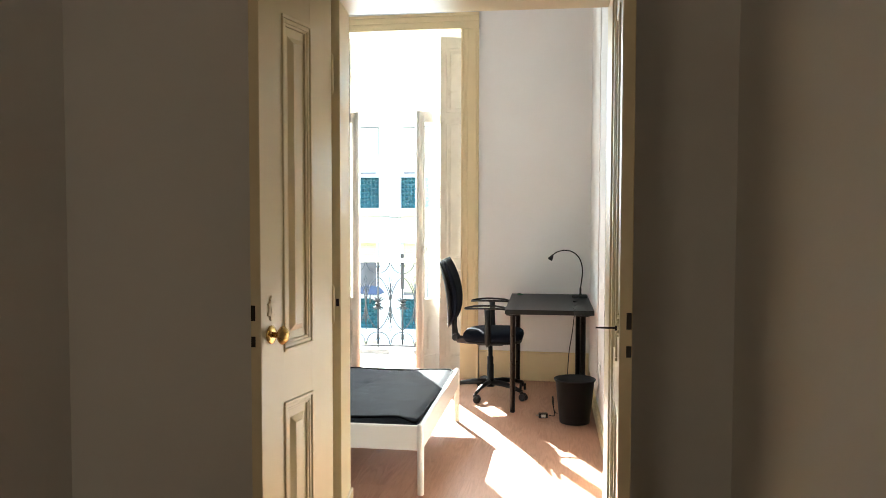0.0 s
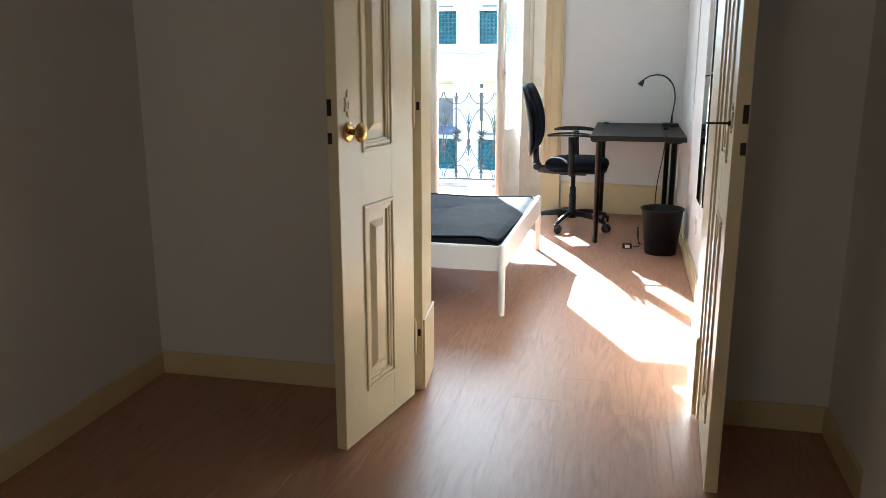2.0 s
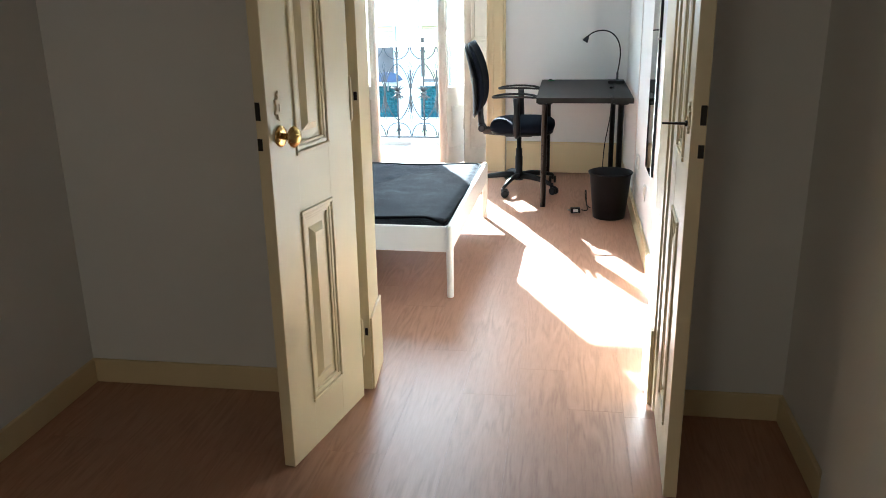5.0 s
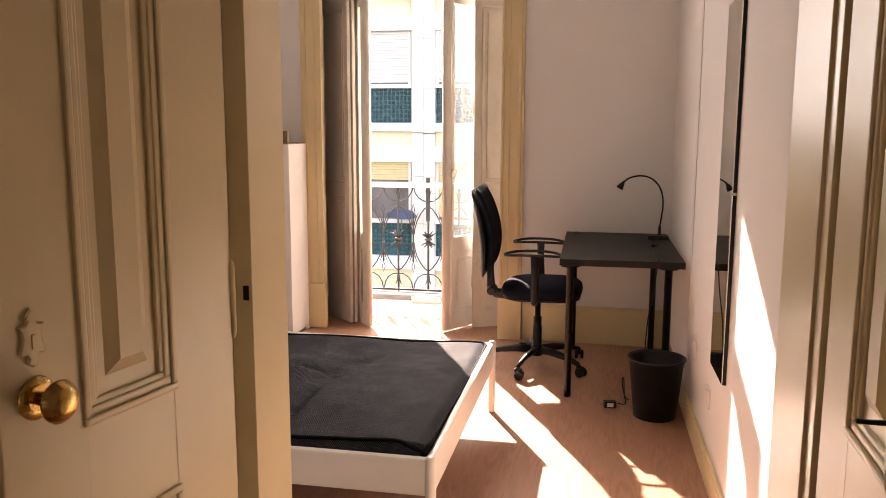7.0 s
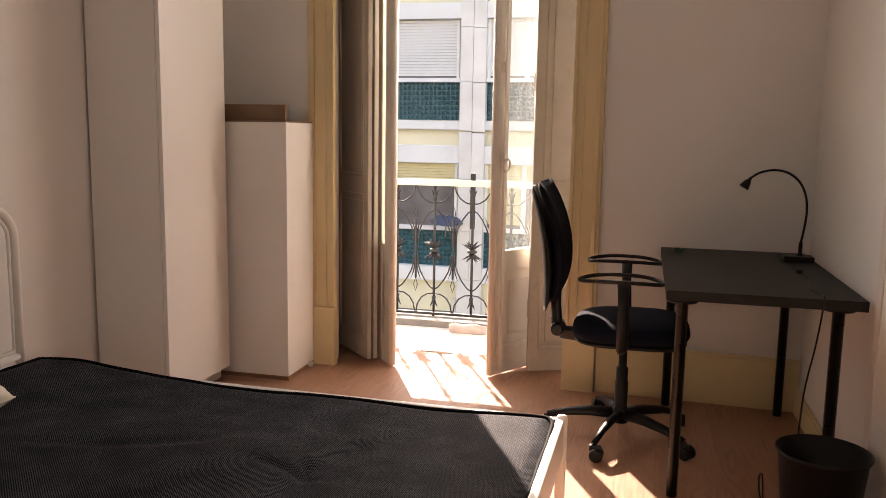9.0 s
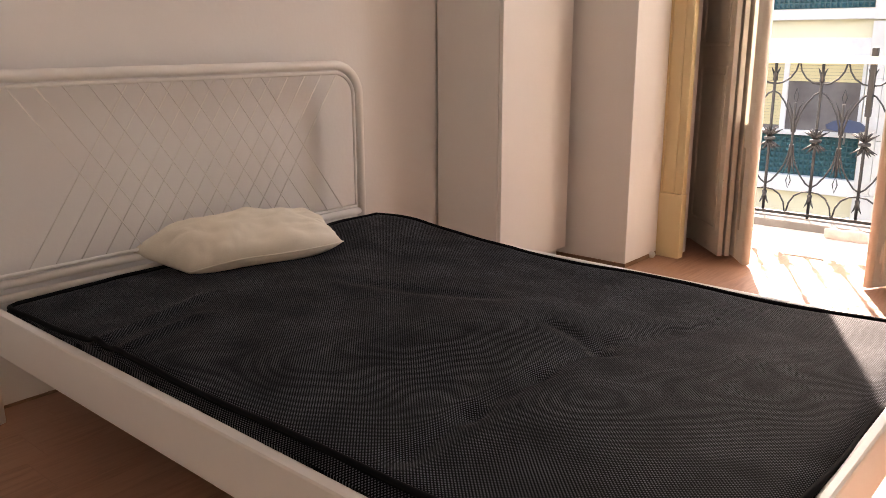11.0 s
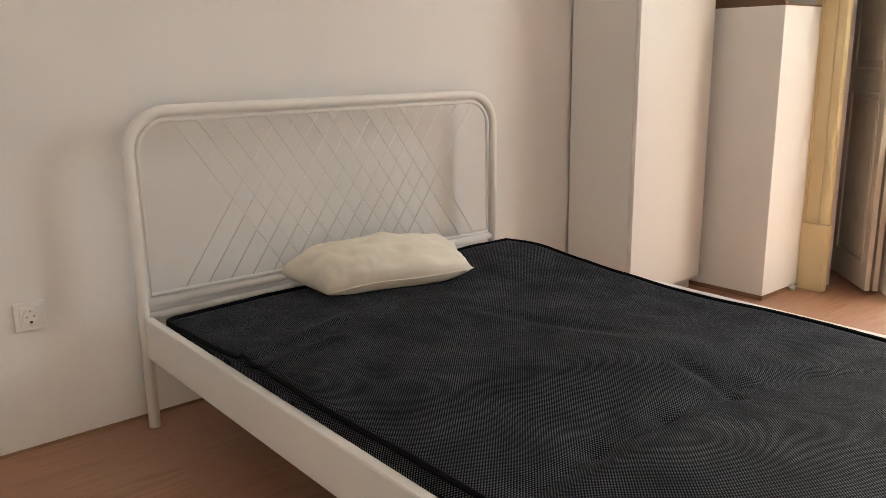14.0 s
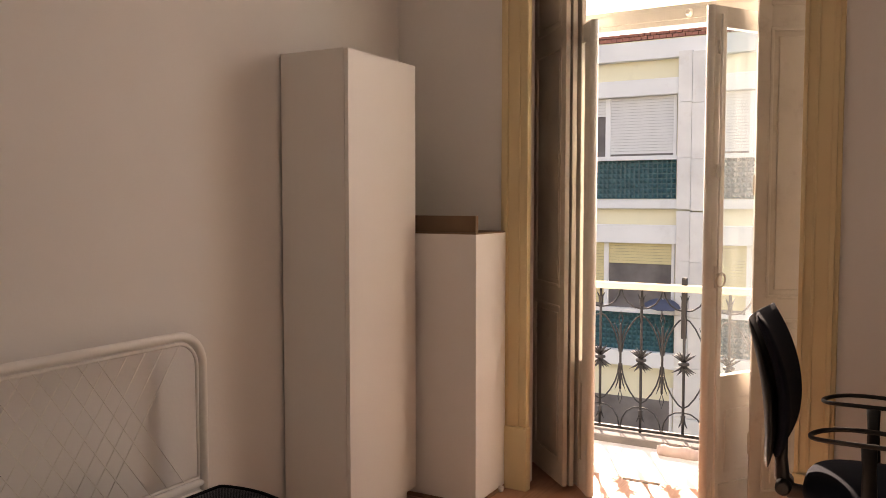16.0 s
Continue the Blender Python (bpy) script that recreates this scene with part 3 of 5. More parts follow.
def glazed_leaf(m, label, knob, s):
    """A narrow casement: stiles, rails, a low solid panel and one tall pane; x runs from hinge to free edge."""
    w, t, h = 0.51, 0.042, 2.30
    leaf = part("casement", bmesh.new(), OLD_WHITE, window, label, m)
    bm = bmesh.new()
    bm.from_mesh(leaf.data)
    for q in ((0, 0.075, 0.012, h), (w - 0.075, w, 0.012, h)):
        box(bm, q[0], q[1], -t / 2, t / 2, q[2], q[3], bevel=0.005)
    for z0, z1 in ((0.012, 0.16), (0.55, 0.66), (h - 0.09, h)):
        box(bm, 0.073, w - 0.073, -t / 2 + 0.002, t / 2 - 0.002, z0, z1, bevel=0.003)
    box(bm, 0.07, w - 0.07, -0.008, 0.008, 0.15, 0.56)
    box(bm, 0.12, w - 0.12, -0.014, 0.014, 0.21, 0.50, bevel=0.005)
    # rounded meeting bead on the free edge
    tube(bm, [(w, 0, 0.012), (w, 0, h)], 0.02, 12)
    bm.to_mesh(leaf.data)
    bm.free()
    g = boxes("pane", GLASS, leaf, (0.072, w - 0.072, -0.002, 0.002, 0.655, h - 0.085))
    g.visible_shadow = False
    if knob:
        bm = bmesh.new()
        y = s * t / 2
        for z, hh in ((1.11, 0.05), (1.58, 0.03), (2.12, 0.03), (0.16, 0.04)):
            box(bm, w - 0.045, w - 0.02, min(y, y + s * 0.01), max(y, y + s * 0.01), z - hh, z + hh, bevel=0.004)
        tube(bm, [(w - 0.032, y + s * 0.012, 0.04), (w - 0.032, y + s * 0.012, 2.26)], 0.006, 8)
        part("espagnolette", bm, OLD_WHITE, leaf, "painted iron bolt rod")
        bm = bmesh.new()
        ring = [(w - 0.032 + 0.026 * math.cos(q), y + s * (0.03 + 0.004 * math.sin(q)), 1.10 + 0.03 * math.sin(q)) for q in [2 * math.pi * i / 20 for i in range(20)]]
        tube(bm, ring, 0.0045, 8, closed=True)
        tube(bm, [(w - 0.032, y, 1.12), (w - 0.032, y + s * 0.03, 1.125)], 0.007, 8)
        part("ring_handle", bm, SHUTTER_PAINT, leaf, "small painted ring handle")
    return leaf


glazed_leaf(leaf_pose(-2.325, 0.43, -2.015, 0.03, 1), "worn white glazed leaf, open", False, 1)
glazed_leaf(leaf_pose(-1.20, 0.43, -1.465, 0.01, 1), "worn white glazed leaf, open", True, 1)


def shutter_panel(name, m, w):
    """A panelled inside shutter leaf, x from hinge to free edge."""
    t, h = 0.024, 2.95
    leaf = part(name, bmesh.new(), SHUTTER_PAINT, window, "chipped stained off-white panelled shutter", m)
    bm = bmesh.new()
    bm.from_mesh(leaf.data)
    e = 0.055
    for q in ((0, e, 0.02, h), (w - e, w, 0.02, h)):
        box(bm, q[0], q[1], -t / 2, t / 2, q[2], q[3], bevel=0.003)
    cuts = ((0.14, 0.92), (1.02, 2.20), (2.30, 2.85))
    edges = [0.02] + [c for p in cuts for c in p] + [h]
    for z0, z1 in zip(edges[0::2], edges[1::2]):
        box(bm, e - 0.002, w - e + 0.002, -t / 2 + 0.001, t / 2 - 0.001, z0, z1)
    for z0, z1 in cuts:
        box(bm, e - 0.005, w - e + 0.005, -0.004, 0.004, z0 - 0.005, z1 + 0.005)
        box(bm, e + 0.035, w - e - 0.035, -0.010, 0.010, z0 + 0.035, z1 - 0.035, bevel=0.004)
        for s in (-1, 1):
            for q in ((e - 0.004, e + 0.012, z0, z1), (w - e - 0.012, w - e + 0.004, z0, z1), (e, w - e, z0 - 0.004, z0 + 0.012), (e, w - e, z1 - 0.012, z1 + 0.004)):
                box(bm, q[0], q[1], min(0.006 * s, 0.017 * s), max(0.006 * s, 0.017 * s), q[2], q[3], bevel=0.004)
    bm.to_mesh(leaf.data)
    bm.free()
    for z in (0.35, 1.52, 2.5):
        bm = bmesh.new()
        lathe(bm, [(0.002, -0.045), (0.005, -0.04), (0.005, 0.04), (0.002, 0.045)], 8, pose(w, -0.010, z))
        part("hinge", bm, SHUTTER_PAINT, leaf)
    return leaf


shutter_panel("shutter", leaf_pose(-2.455, 0.375, -2.165, 0.075, 1), 0.43)
shutter_panel("shutter", leaf_pose(-2.425, 0.385, -2.125, 0.085, 1), 0.42)
shutter_panel("shutter", leaf_pose(-2.395, 0.395, -2.085, 0.10, 1), 0.42)
shutter_panel("shutter", leaf_pose(-0.93, 0.27, -1.30, 0.105, 1), 0.40)
shutter_panel("shutter", leaf_pose(-0.935, 0.31, -1.305, 0.145, 1), 0.40)
structure("threshold", OLD_WHITE, "worn pale threshold of the balcony door", "threshold", (-2.52, -1.02, 0.40, 0.58, -0.12, 0.002))

# ---- balcony ----
RY = 1.10
slab = structure("balcony_slab", STONE, "pale sunlit stone balcony floor", "balcony", (-3.4, -0.3, 0.58, 1.2, -0.2, 0.0))
structure("balcony_kerb", KERB_STONE, "low dark stone kerb under the balcony railing", "kerb", (-3.4, -0.3, RY - 0.13, RY + 0.1, -0.01, 0.045), bevel=0.008)


def leaf_spray(bm, x, y, z, up, size=0.075, count=5):
    """A burst of thin pointed leaves."""
    for k in range(count):
        a = radians(-44 + 88 * k / (count - 1))
        for depth in (-0.35, 0.35):
            way = Vector((math.sin(a), depth, up * math.cos(a))).normalized()
            p = Vector((x, y, z))
            mid = p + way * size * 0.55 + Vector((0, 0, -up * 0.002))
            tip = p + way * size + Vector((math.sin(a) * 0.022, 0, up * -0.004))
            tube(bm, [p, mid, tip], [0.005, 0.0075, 0.001], 5)


def bud(bm, x, y, z, s):
    """A cast crown: a collar with four pointed tips."""
    lathe(bm, [(0.007, -0.03), (0.015, -0.026), (0.012, -0.005), (0.016, 0.012), (0.010, 0.016)], 8, Matrix.Translation((x, y, z)) @ Matrix.Diagonal((1, 1, s, 1)))
    for k in (-1, 0, 1):
        tube(bm, [(x + k * 0.008, y, z + s * 0.01), (x + k * 0.017, y, z + s * 0.03), (x + k * 0.026, y, z + s * 0.048)], [0.006, 0.005, 0.001], 5)


railing = thing("balcony_railing", "dark wrought-iron balcony railing with scrolls and leaf rosettes", "railing", kind="structure")
boxes("handrail", RENDER_CREAM, railing, (-3.4, -0.35, RY - 0.028, RY + 0.028, 0.915, 0.955), bevel=0.006, label="cream painted flat handrail")
boxes("bottom_rail", IRON, railing, (-3.4, -0.35, RY - 0.012, RY + 0.012, 0.055, 0.073), bevel=0.003)
step = 0.2535
for i in range(-4, 6):
    x = -2.062 + i * step
    bm = bmesh.new()
    tube(bm, [(x, RY, 0.02 if i % 3 == 0 else 0.07), (x, RY, 0.92)], 0.0085, 8)
    bud(bm, x, RY, 0.845, 1)
    bud(bm, x, RY, 0.155, -1)
    lathe(bm, [(0.010, -0.012), (0.03, -0.008), (0.033, 0.0), (0.03, 0.008), (0.010, 0.012)], 12, pose(x, RY, 0.49))
    leaf_spray(bm, x, RY, 0.497, 1)
    leaf_spray(bm, x, RY, 0.483, -1)
    part("baluster", bm, IRON, railing)
    bm = bmesh.new()
    xc = x + step / 2
    h = step / 2
    # swags under the handrail and above the bottom rail
    for s in (-1, 1):
        tube(bm, [(xc + s * (h - a), RY, z) for a, z in ((0.0, 0.80), (0.045, 0.808), (0.085, 0.835), (0.112, 0.875), (0.122, 0.915))], 0.005, 6)
        tube(bm, [(xc + s * (h - a), RY, z) for a, z in ((0.0, 0.20), (0.045, 0.195), (0.085, 0.170), (0.112, 0.125), (0.122, 0.073))], 0.005, 6)
        # lyre curves that cross to the spindle
        tube(bm, [(xc + s * (h - a), RY, z) for a, z in ((0.0, 0.76), (0.03, 0.745), (0.065, 0.70), (0.095, 0.64), (0.112, 0.58), (0.119, 0.53))], 0.005, 6)
        tube(bm, [(xc + s * (h - a), RY, z) for a, z in ((0.0, 0.225), (0.03, 0.245), (0.065, 0.29), (0.095, 0.345), (0.112, 0.40), (0.119, 0.46))], 0.005, 6)
        tube(bm, [(xc + s * a, RY, z) for a, z in ((0.006, 0.60), (0.02, 0.66), (0.045, 0.715))], [0.005, 0.005, 0.001], 6)
        tube(bm, [(xc + s * a, RY, z) for a, z in ((0.006, 0.40), (0.016, 0.34), (0.034, 0.29))], [0.005, 0.005, 0.001], 6)
    tube(bm, [(xc, RY, 0.30), (xc, RY, 0.70)], 0.0075, 8)
    for z, s in ((0.735, 1), (0.255, -1)):
        tube(bm, [(xc, RY, z - 0.045), (xc - 0.013, RY, z), (xc, RY, z + 0.045), (xc + 0.013, RY, z)], 0.0035, 6, closed=True)
    part("scroll_panel", bm, IRON, railing)
boxes("bracket", IRON, railing, (-1.826, -1.796, RY - 0.015, RY + 0.015, 0.64, 1.0), bevel=0.004)
towel = thing("rolled_cloth", "pale pink rolled cloth lying on the balcony edge", "cloth")
bm = bmesh.new()
pts = [(-1.90 + 0.034 * i, 0.885 + 0.004 * math.sin(i * 2.1), 0.022 + 0.004 * math.sin(i * 1.7)) for i in range(8)]
tube(bm, pts, [0.028, 0.035, 0.033, 0.036, 0.034, 0.036, 0.034, 0.03], 14)
part("roll", bm, TERRACOTTA, towel)

# ---- house across the street ----
FY = 9.43


def facade():
    """A white and cream apartment house with green tiled spandrels between marble piers."""
    house = thing("apartment_building", "white and cream apartment house with green tiled panels across the street", "building", kind="structure")
    W0, W1 = -16.3, 8.5
    boxes("wall", RENDER_CREAM, house, (W0, W1, FY, FY + 6, -4.6, 4.02))
    boxes("cornice", RENDER_WHITE, house, (W0, W1, FY - 0.14, FY - 0.001, 3.69, 3.98), bevel=0.01)
    boxes("roof", RENDER_WHITE, house, (W0, W1, FY + 0.13, FY + 6, 4.02, 4.10), bevel=0.01)
    boxes("parapet", RENDER_CREAM, house, (W0, W1, FY + 0.04, FY + 0.129, 4.02, 4.34))
    pitch = 2.25
    for st, (zt, blind) in enumerate(((1.48, BLIND_WHITE), (-1.0, BLIND_YELLOW), (-3.5, BLIND_WHITE))):
        boxes("ledge", RENDER_WHITE, house, (W0, W1, FY - 0.14, FY - 0.001, zt - 0.16, zt - 0.012), bevel=0.01)
        boxes("ledge", RENDER_WHITE, house, (W0, W1, FY - 0.16, FY - 0.001, *((zt + 1.64, zt + 1.90), (zt + 1.76, zt + 2.06), (zt + 2.25, zt + 2.5))[st]), bevel=0.01)
        for k in range(-5, 5):
            if st == 2 and (k < -3 or k > 2):
                continue
            x1 = -3.81 + k * pitch
            x0 = x1 - 1.78
            if st == 2:
                # flat panel painted dark for the unlit shop inside
                shop = boxes("window", PAINTED_ROOM_SHADE, house, (x0 + 0.02, x1 - 0.02, FY - 0.012, FY - 0.001, -4.4, zt + 1.70))
                boxes("window_frame", RENDER_WHITE, shop, (x0, x0 + 0.05, FY - 0.05, FY - 0.013, -4.4, zt + 1.93), (x1 - 0.05, x1, FY - 0.05, FY - 0.013, -4.4, zt + 1.93), bevel=0.004)
                for z0, z1 in ((zt + 0.635, zt + 1.50), (zt + 1.505, zt + 2.30)):
                    boxes("slab", MARBLE, house, (x1 + 0.05, x1 + 0.475, FY - 0.20, FY - 0.001, z0, z1), bevel=0.004)
                continue
            p = boxes("spandrel", GREEN_TILE, house, (x0, x1, FY - 0.03, FY - 0.001, zt, zt + 0.65), label="dark green glazed relief tiles")
            if -2 <= k <= 1 and st < 2:
                bm = bmesh.new()
                nx, nz = 24, 8
                for i in range(nx):
                    for j in range(nz):
                        a, b = x0 + (x1 - x0) * i / nx, zt + 0.65 * j / nz
                        c, d = (x1 - x0) / nx, 0.65 / nz
                        g = 0.006
                        base = [bm.verts.new(q) for q in ((a + g, FY - 0.0305, b + g), (a + c - g, FY - 0.0305, b + g), (a + c - g, FY - 0.0305, b + d - g), (a + g, FY - 0.0305, b + d - g))]
                        tip = bm.verts.new((a + c / 2, FY - 0.062, b + d / 2))
                        for s in range(4):
                            bm.faces.new((base[s], base[(s + 1) % 4], tip))
                tagged(part("relief", bm, GREEN_TILE, p), kind="stuff")
            wz0, wz1 = zt + 0.69, zt + (1.635, 1.755)[st]
            # flat panel in the painted dimness of the room behind
            win = boxes("window", PAINTED_ROOM_SHADE, house, (x0 + 0.02, x1 - 0.02, FY - 0.012, FY - 0.001, wz0, wz1))
            boxes("sill", RENDER_WHITE, win, (x0 - 0.03, x1 + 0.03, FY - 0.12, FY - 0.001, wz0 - 0.07, wz0), bevel=0.006)
            boxes("window_frame", RENDER_WHITE, win, (x0 + 0.62, x0 + 0.70, FY - 0.05, FY - 0.013, wz0, wz1), (x0, x0 + 0.05, FY - 0.05, FY - 0.013, wz0, wz1), (x1 - 0.05, x1, FY - 0.05, FY - 0.013, wz0, wz1), bevel=0.004)
            drop = (0.94, 0.34)[st % 2]
            rows = int(drop / 0.048)
            bm = bmesh.new()
            for j in range(rows):
                z = wz1 - j * 0.048
                box(bm, x0 + 0.70, x1 - 0.05, FY - 0.035, FY - 0.02, z - 0.044, z)
            part("blind", bm, blind, win, "lowered slatted roller blind")
            bm = bmesh.new()
            for j in range(int((1.04 if st else 0.29 if k == 0 else 0.94) / 0.048)):
                z = wz1 - j * 0.048
                box(bm, x0 + 0.05, x0 + 0.62, FY - 0.035, FY - 0.02, z - 0.044, z)
            part("blind", bm, blind, win, "partly lowered slatted roller blind")
            # marble pier with two slabs a storey
            for z0, z1 in ((zt - 0.17, zt + 0.63), (zt + 0.635, zt + 1.50), (zt + 1.505, zt + 2.29)):
                boxes("slab", MARBLE, house, (x1 + 0.05, x1 + 0.260, FY - 0.20, FY - 0.001, z0, z1), bevel=0.004)
                boxes("slab", MARBLE, house, (x1 + 0.265, x1 + 0.475, FY - 0.20, FY - 0.001, z0 - 0.02, z1 - 0.02), bevel=0.004)
    # brick parapet seen above the cornice
    bm = bmesh.new()
    for row in range(4):
        for i in range(120):
            x = -9.5 + i * 0.1 + (0.05 if row % 2 else 0)
            box(bm, x, x + 0.088, FY - 0.02, FY + 0.04, 4.03 + row * 0.065, 4.082 + row * 0.065)
    tagged(part("parapet_bricks", bm, BRICK_RED, house, "open red brick parapet"), kind="stuff")
    return house


facade()
parasol = thing("parasol", "blue cloth parasol open on a balcony across the street", "parasol")
bm = bmesh.new()
lathe(bm, [(0.29, 0.0), (0.28, 0.012), (0.20, 0.07), (0.09, 0.10), (0.02, 0.11)], 8)
part("canopy", bm, BLUE_CLOTH, parasol)
bm = bmesh.new()
tube(bm, [(0, 0, -0.25), (0, 0, 0.12)], 0.014, 8)
part("pole", bm, STEEL, parasol)
parasol.matrix_basis = pose(-3.9, FY - 0.42, -0.2, 8, 5, 0)


# ---- bed ----
BX0, BX1, BY0, BY1 = -3.015, -0.970, -2.947, -1.481     # outer sides of the frame
bed = thing("bed_frame", "white powder-coated metal double bed with a bowed tube headboard", "bed")
SKEW = Matrix.Translation((BX0, BY0, 0)) @ Matrix.Rotation(radians(-0.8), 4, "Z") @ Matrix.Translation((-BX0, -BY0, 0))   # not quite square to the wall
bed.matrix_basis = SKEW
HX = -3.022
bm = bmesh.new()
r = 0.0172
yl, yr, top, rad = BY0 + 0.006, BY1 - 0.040, 0.957, 0.118
outline = [(yl, 0.0), (yl, 0.4)] + arc(yl + rad, top - rad, rad, 180, 90, 10) + arc(yr - rad, top - rad, rad, 90, 0, 10) + [(yr, 0.0)]
tube(bm, [(HX, y, z) for y, z in outline], r, 14)
part("headboard_tube", bm, WHITE_METAL, bed)
bm = bmesh.new()
d = 0.028
inner = [(yl + d, 0.415), (yl + d, top - rad)] + arc(yl + rad, top - rad, rad - d, 180, 90, 10) + arc(yr - rad, top - rad, rad - d, 90, 0, 10) + [(yr - d, 0.415)]
tube(bm, [(HX, y, z) for y, z in inner], 0.007, 8, closed=True)
part("inner_bar", bm, WHITE_METAL, bed)
for z, rr in ((0.392, 0.013), (0.352, 0.012)):
    bm = bmesh.new()
    tube(bm, [(HX, yl, z), (HX, yr, z)], rr, 10)
    part("headboard_bar", bm, WHITE_METAL, bed)
zt, zb = top - d, 0.413
run = 0.356
ya, yb = yl + 0.134, yr - 0.10
for k in range(12):
    for s in (1, -1):
        bm = bmesh.new()
        if s > 0:
            y0 = ya + (yb - run - ya) * k / 11
            tube(bm, [(HX + 0.005, y0, zt), (HX + 0.005, y0 + run, zb)], 0.0019, 6)
        else:
            y0 = ya + run + (yb - run - ya) * k / 11
            tube(bm, [(HX - 0.005, y0, zt), (HX - 0.005, y0 - run, zb)], 0.0019, 6)
        part("wire", bm, WHITE_METAL, bed)
RZ0, RZ1 = 0.228, 0.355
boxes("side_rail", WHITE_METAL, bed, (BX0 + 0.01, BX1 - 0.012, BY0, BY0 + 0.026, RZ0, RZ1), bevel=0.007)
boxes("side_rail", WHITE_METAL, bed, (BX0 + 0.01, BX1 - 0.012, BY1 - 0.026, BY1, RZ0, RZ1), bevel=0.007)
boxes("foot_rail", WHITE_METAL, bed, (BX1 - 0.026, BX1, BY0 + 0.012, BY1 - 0.012, RZ0, RZ1), bevel=0.007)
boxes("head_rail", WHITE_METAL, bed, (BX0 + 0.012, BX0 + 0.03, BY0 + 0.02, BY1 - 0.05, RZ0 + 0.02, RZ1 - 0.03), bevel=0.004)
for y in (BY0 + 0.006, BY1 - 0.006):
    bm = bmesh.new()
    lathe(bm, [(0.014, 0.0), (0.0165, 0.003), (0.018, 0.25), (0.018, 0.352), (0.016, 0.361), (0.008, 0.365)], 16, pose(BX1 - 0.008, y, 0))
    part("leg", bm, WHITE_METAL, bed)
bm = bmesh.new()
lathe(bm, [(0.014, 0.0), (0.0165, 0.003), (0.018, 0.34)], 16, pose(BX0 + 0.02, BY1 - 0.006, 0))
part("leg", bm, WHITE_METAL, bed)
for i in range(14):
    x = BX0 + 0.14 + i * 0.135
    boxes("slat", WHITE_BOARD, bed, (x, x + 0.07, BY0 + 0.024, BY1 - 0.024, 0.27, 0.282), bevel=0.002)


# ---- mattress topper of black mesh ----
CREASES = (   # ends of each fold, its height, its half width
    ((-1.55, -2.81), (-1.58, -2.59), -0.013, 0.030),
    ((-1.58, -2.59), (-1.60, -2.34), -0.014, 0.028),
    ((-1.60, -2.34), (-1.60, -2.06), -0.012, 0.026),
    ((-1.60, -2.06), (-1.53, -1.85), -0.009, 0.030),
    ((-2.44, -2.90), (-2.56, -2.56), 0.012, 0.020),
    ((-2.35, -2.88), (-2.42, -2.66), 0.011, 0.017),
    ((-1.72, -2.11), (-1.57, -2.11), -0.010, 0.022),
    ((-2.35, -2.17), (-1.97, -2.06), -0.009, 0.035),
    ((-1.57, -2.11), (-1.48, -1.79), -0.008, 0.024))


def fold(x, y, a, b, amount, half):
    """One crease: a soft ridge or valley along a line that fades at its ends."""
    p, q = Vector((x, y)) - Vector(a), Vector(b) - Vector(a)
    k = max(-0.25, min(1.25, p.dot(q) / q.length_squared))
    off = (p - q * k).length
    fade = 1.0 - max(0.0, abs(k - 0.5) - 0.5) / 0.25
    return amount * fade * math.exp(-(off / half) ** 2)


def topper_height(x, y):
    """Top of the topper: slack waves, higher at the head and along the window side."""
    u = (x - MX0) / (MX1 - MX0)
    v = (y - MY0) / (MY1 - MY0)
    h = 0.371 - 0.018 * v
    h += 0.034 * math.exp(-((v - 1.0) / 0.22) ** 2) * math.exp(-((u - 0.12) / 0.20) ** 2)
    h += 0.014 * math.exp(-((v - 1.0) / 0.25) ** 2) * math.sin(u * 14 + 0.6) * 0.5
    h += 0.014 * math.sin(3.1 * u + 2.2 * v) * math.sin(math.pi * v)
    h += 0.022 * math.exp(-((u - 0.55 - 0.25 * (v - 0.5)) / 0.10) ** 2) * math.sin(math.pi * min(1, v * 1.05))
    h -= 0.014 * math.exp(-((u - 0.70 - 0.2 * (v - 0.5)) / 0.07) ** 2) * math.sin(math.pi * v)
    h += 0.016 * noise.noise(Vector((x * 2.2, y * 2.6, 3.1))) + 0.0025 * noise.noise(Vector((x * 7, y * 9, 1.7)))
    h += 0.002 * math.exp(-((v - 1.0) / 0.15) ** 2) * (0.6 + 0.6 * math.sin(9 * u + 1.0))
    h -= 0.014 * math.exp(-(u / 0.16) ** 2) * (1 - v)
    h += sum(fold(x, y, *c) for c in CREASES)
    near = max(0.0, 1 - (y - MY0) / SLOPE)
    h -= (0.006 + 0.020 * u) * near
    edge = min(u, 1 - u, 1 - v)
    h -= 0.010 * max(0.0, 1 - edge / 0.02)
    return h


MX0, MX1, MY0, MY1 = -2.952, -1.0, BY0 + 0.028, BY1 - 0.029
SLOPE = 0.045     # width of the sagging border outside the piping on the near side


topper = thing("mattress_topper", "slack black spacer-mesh mattress topper on the bed frame", "mattress", SKEW)
bm = bmesh.new()
NX, NY = 170, 130
grid = [[None] * (NY + 1) for _ in range(NX + 1)]
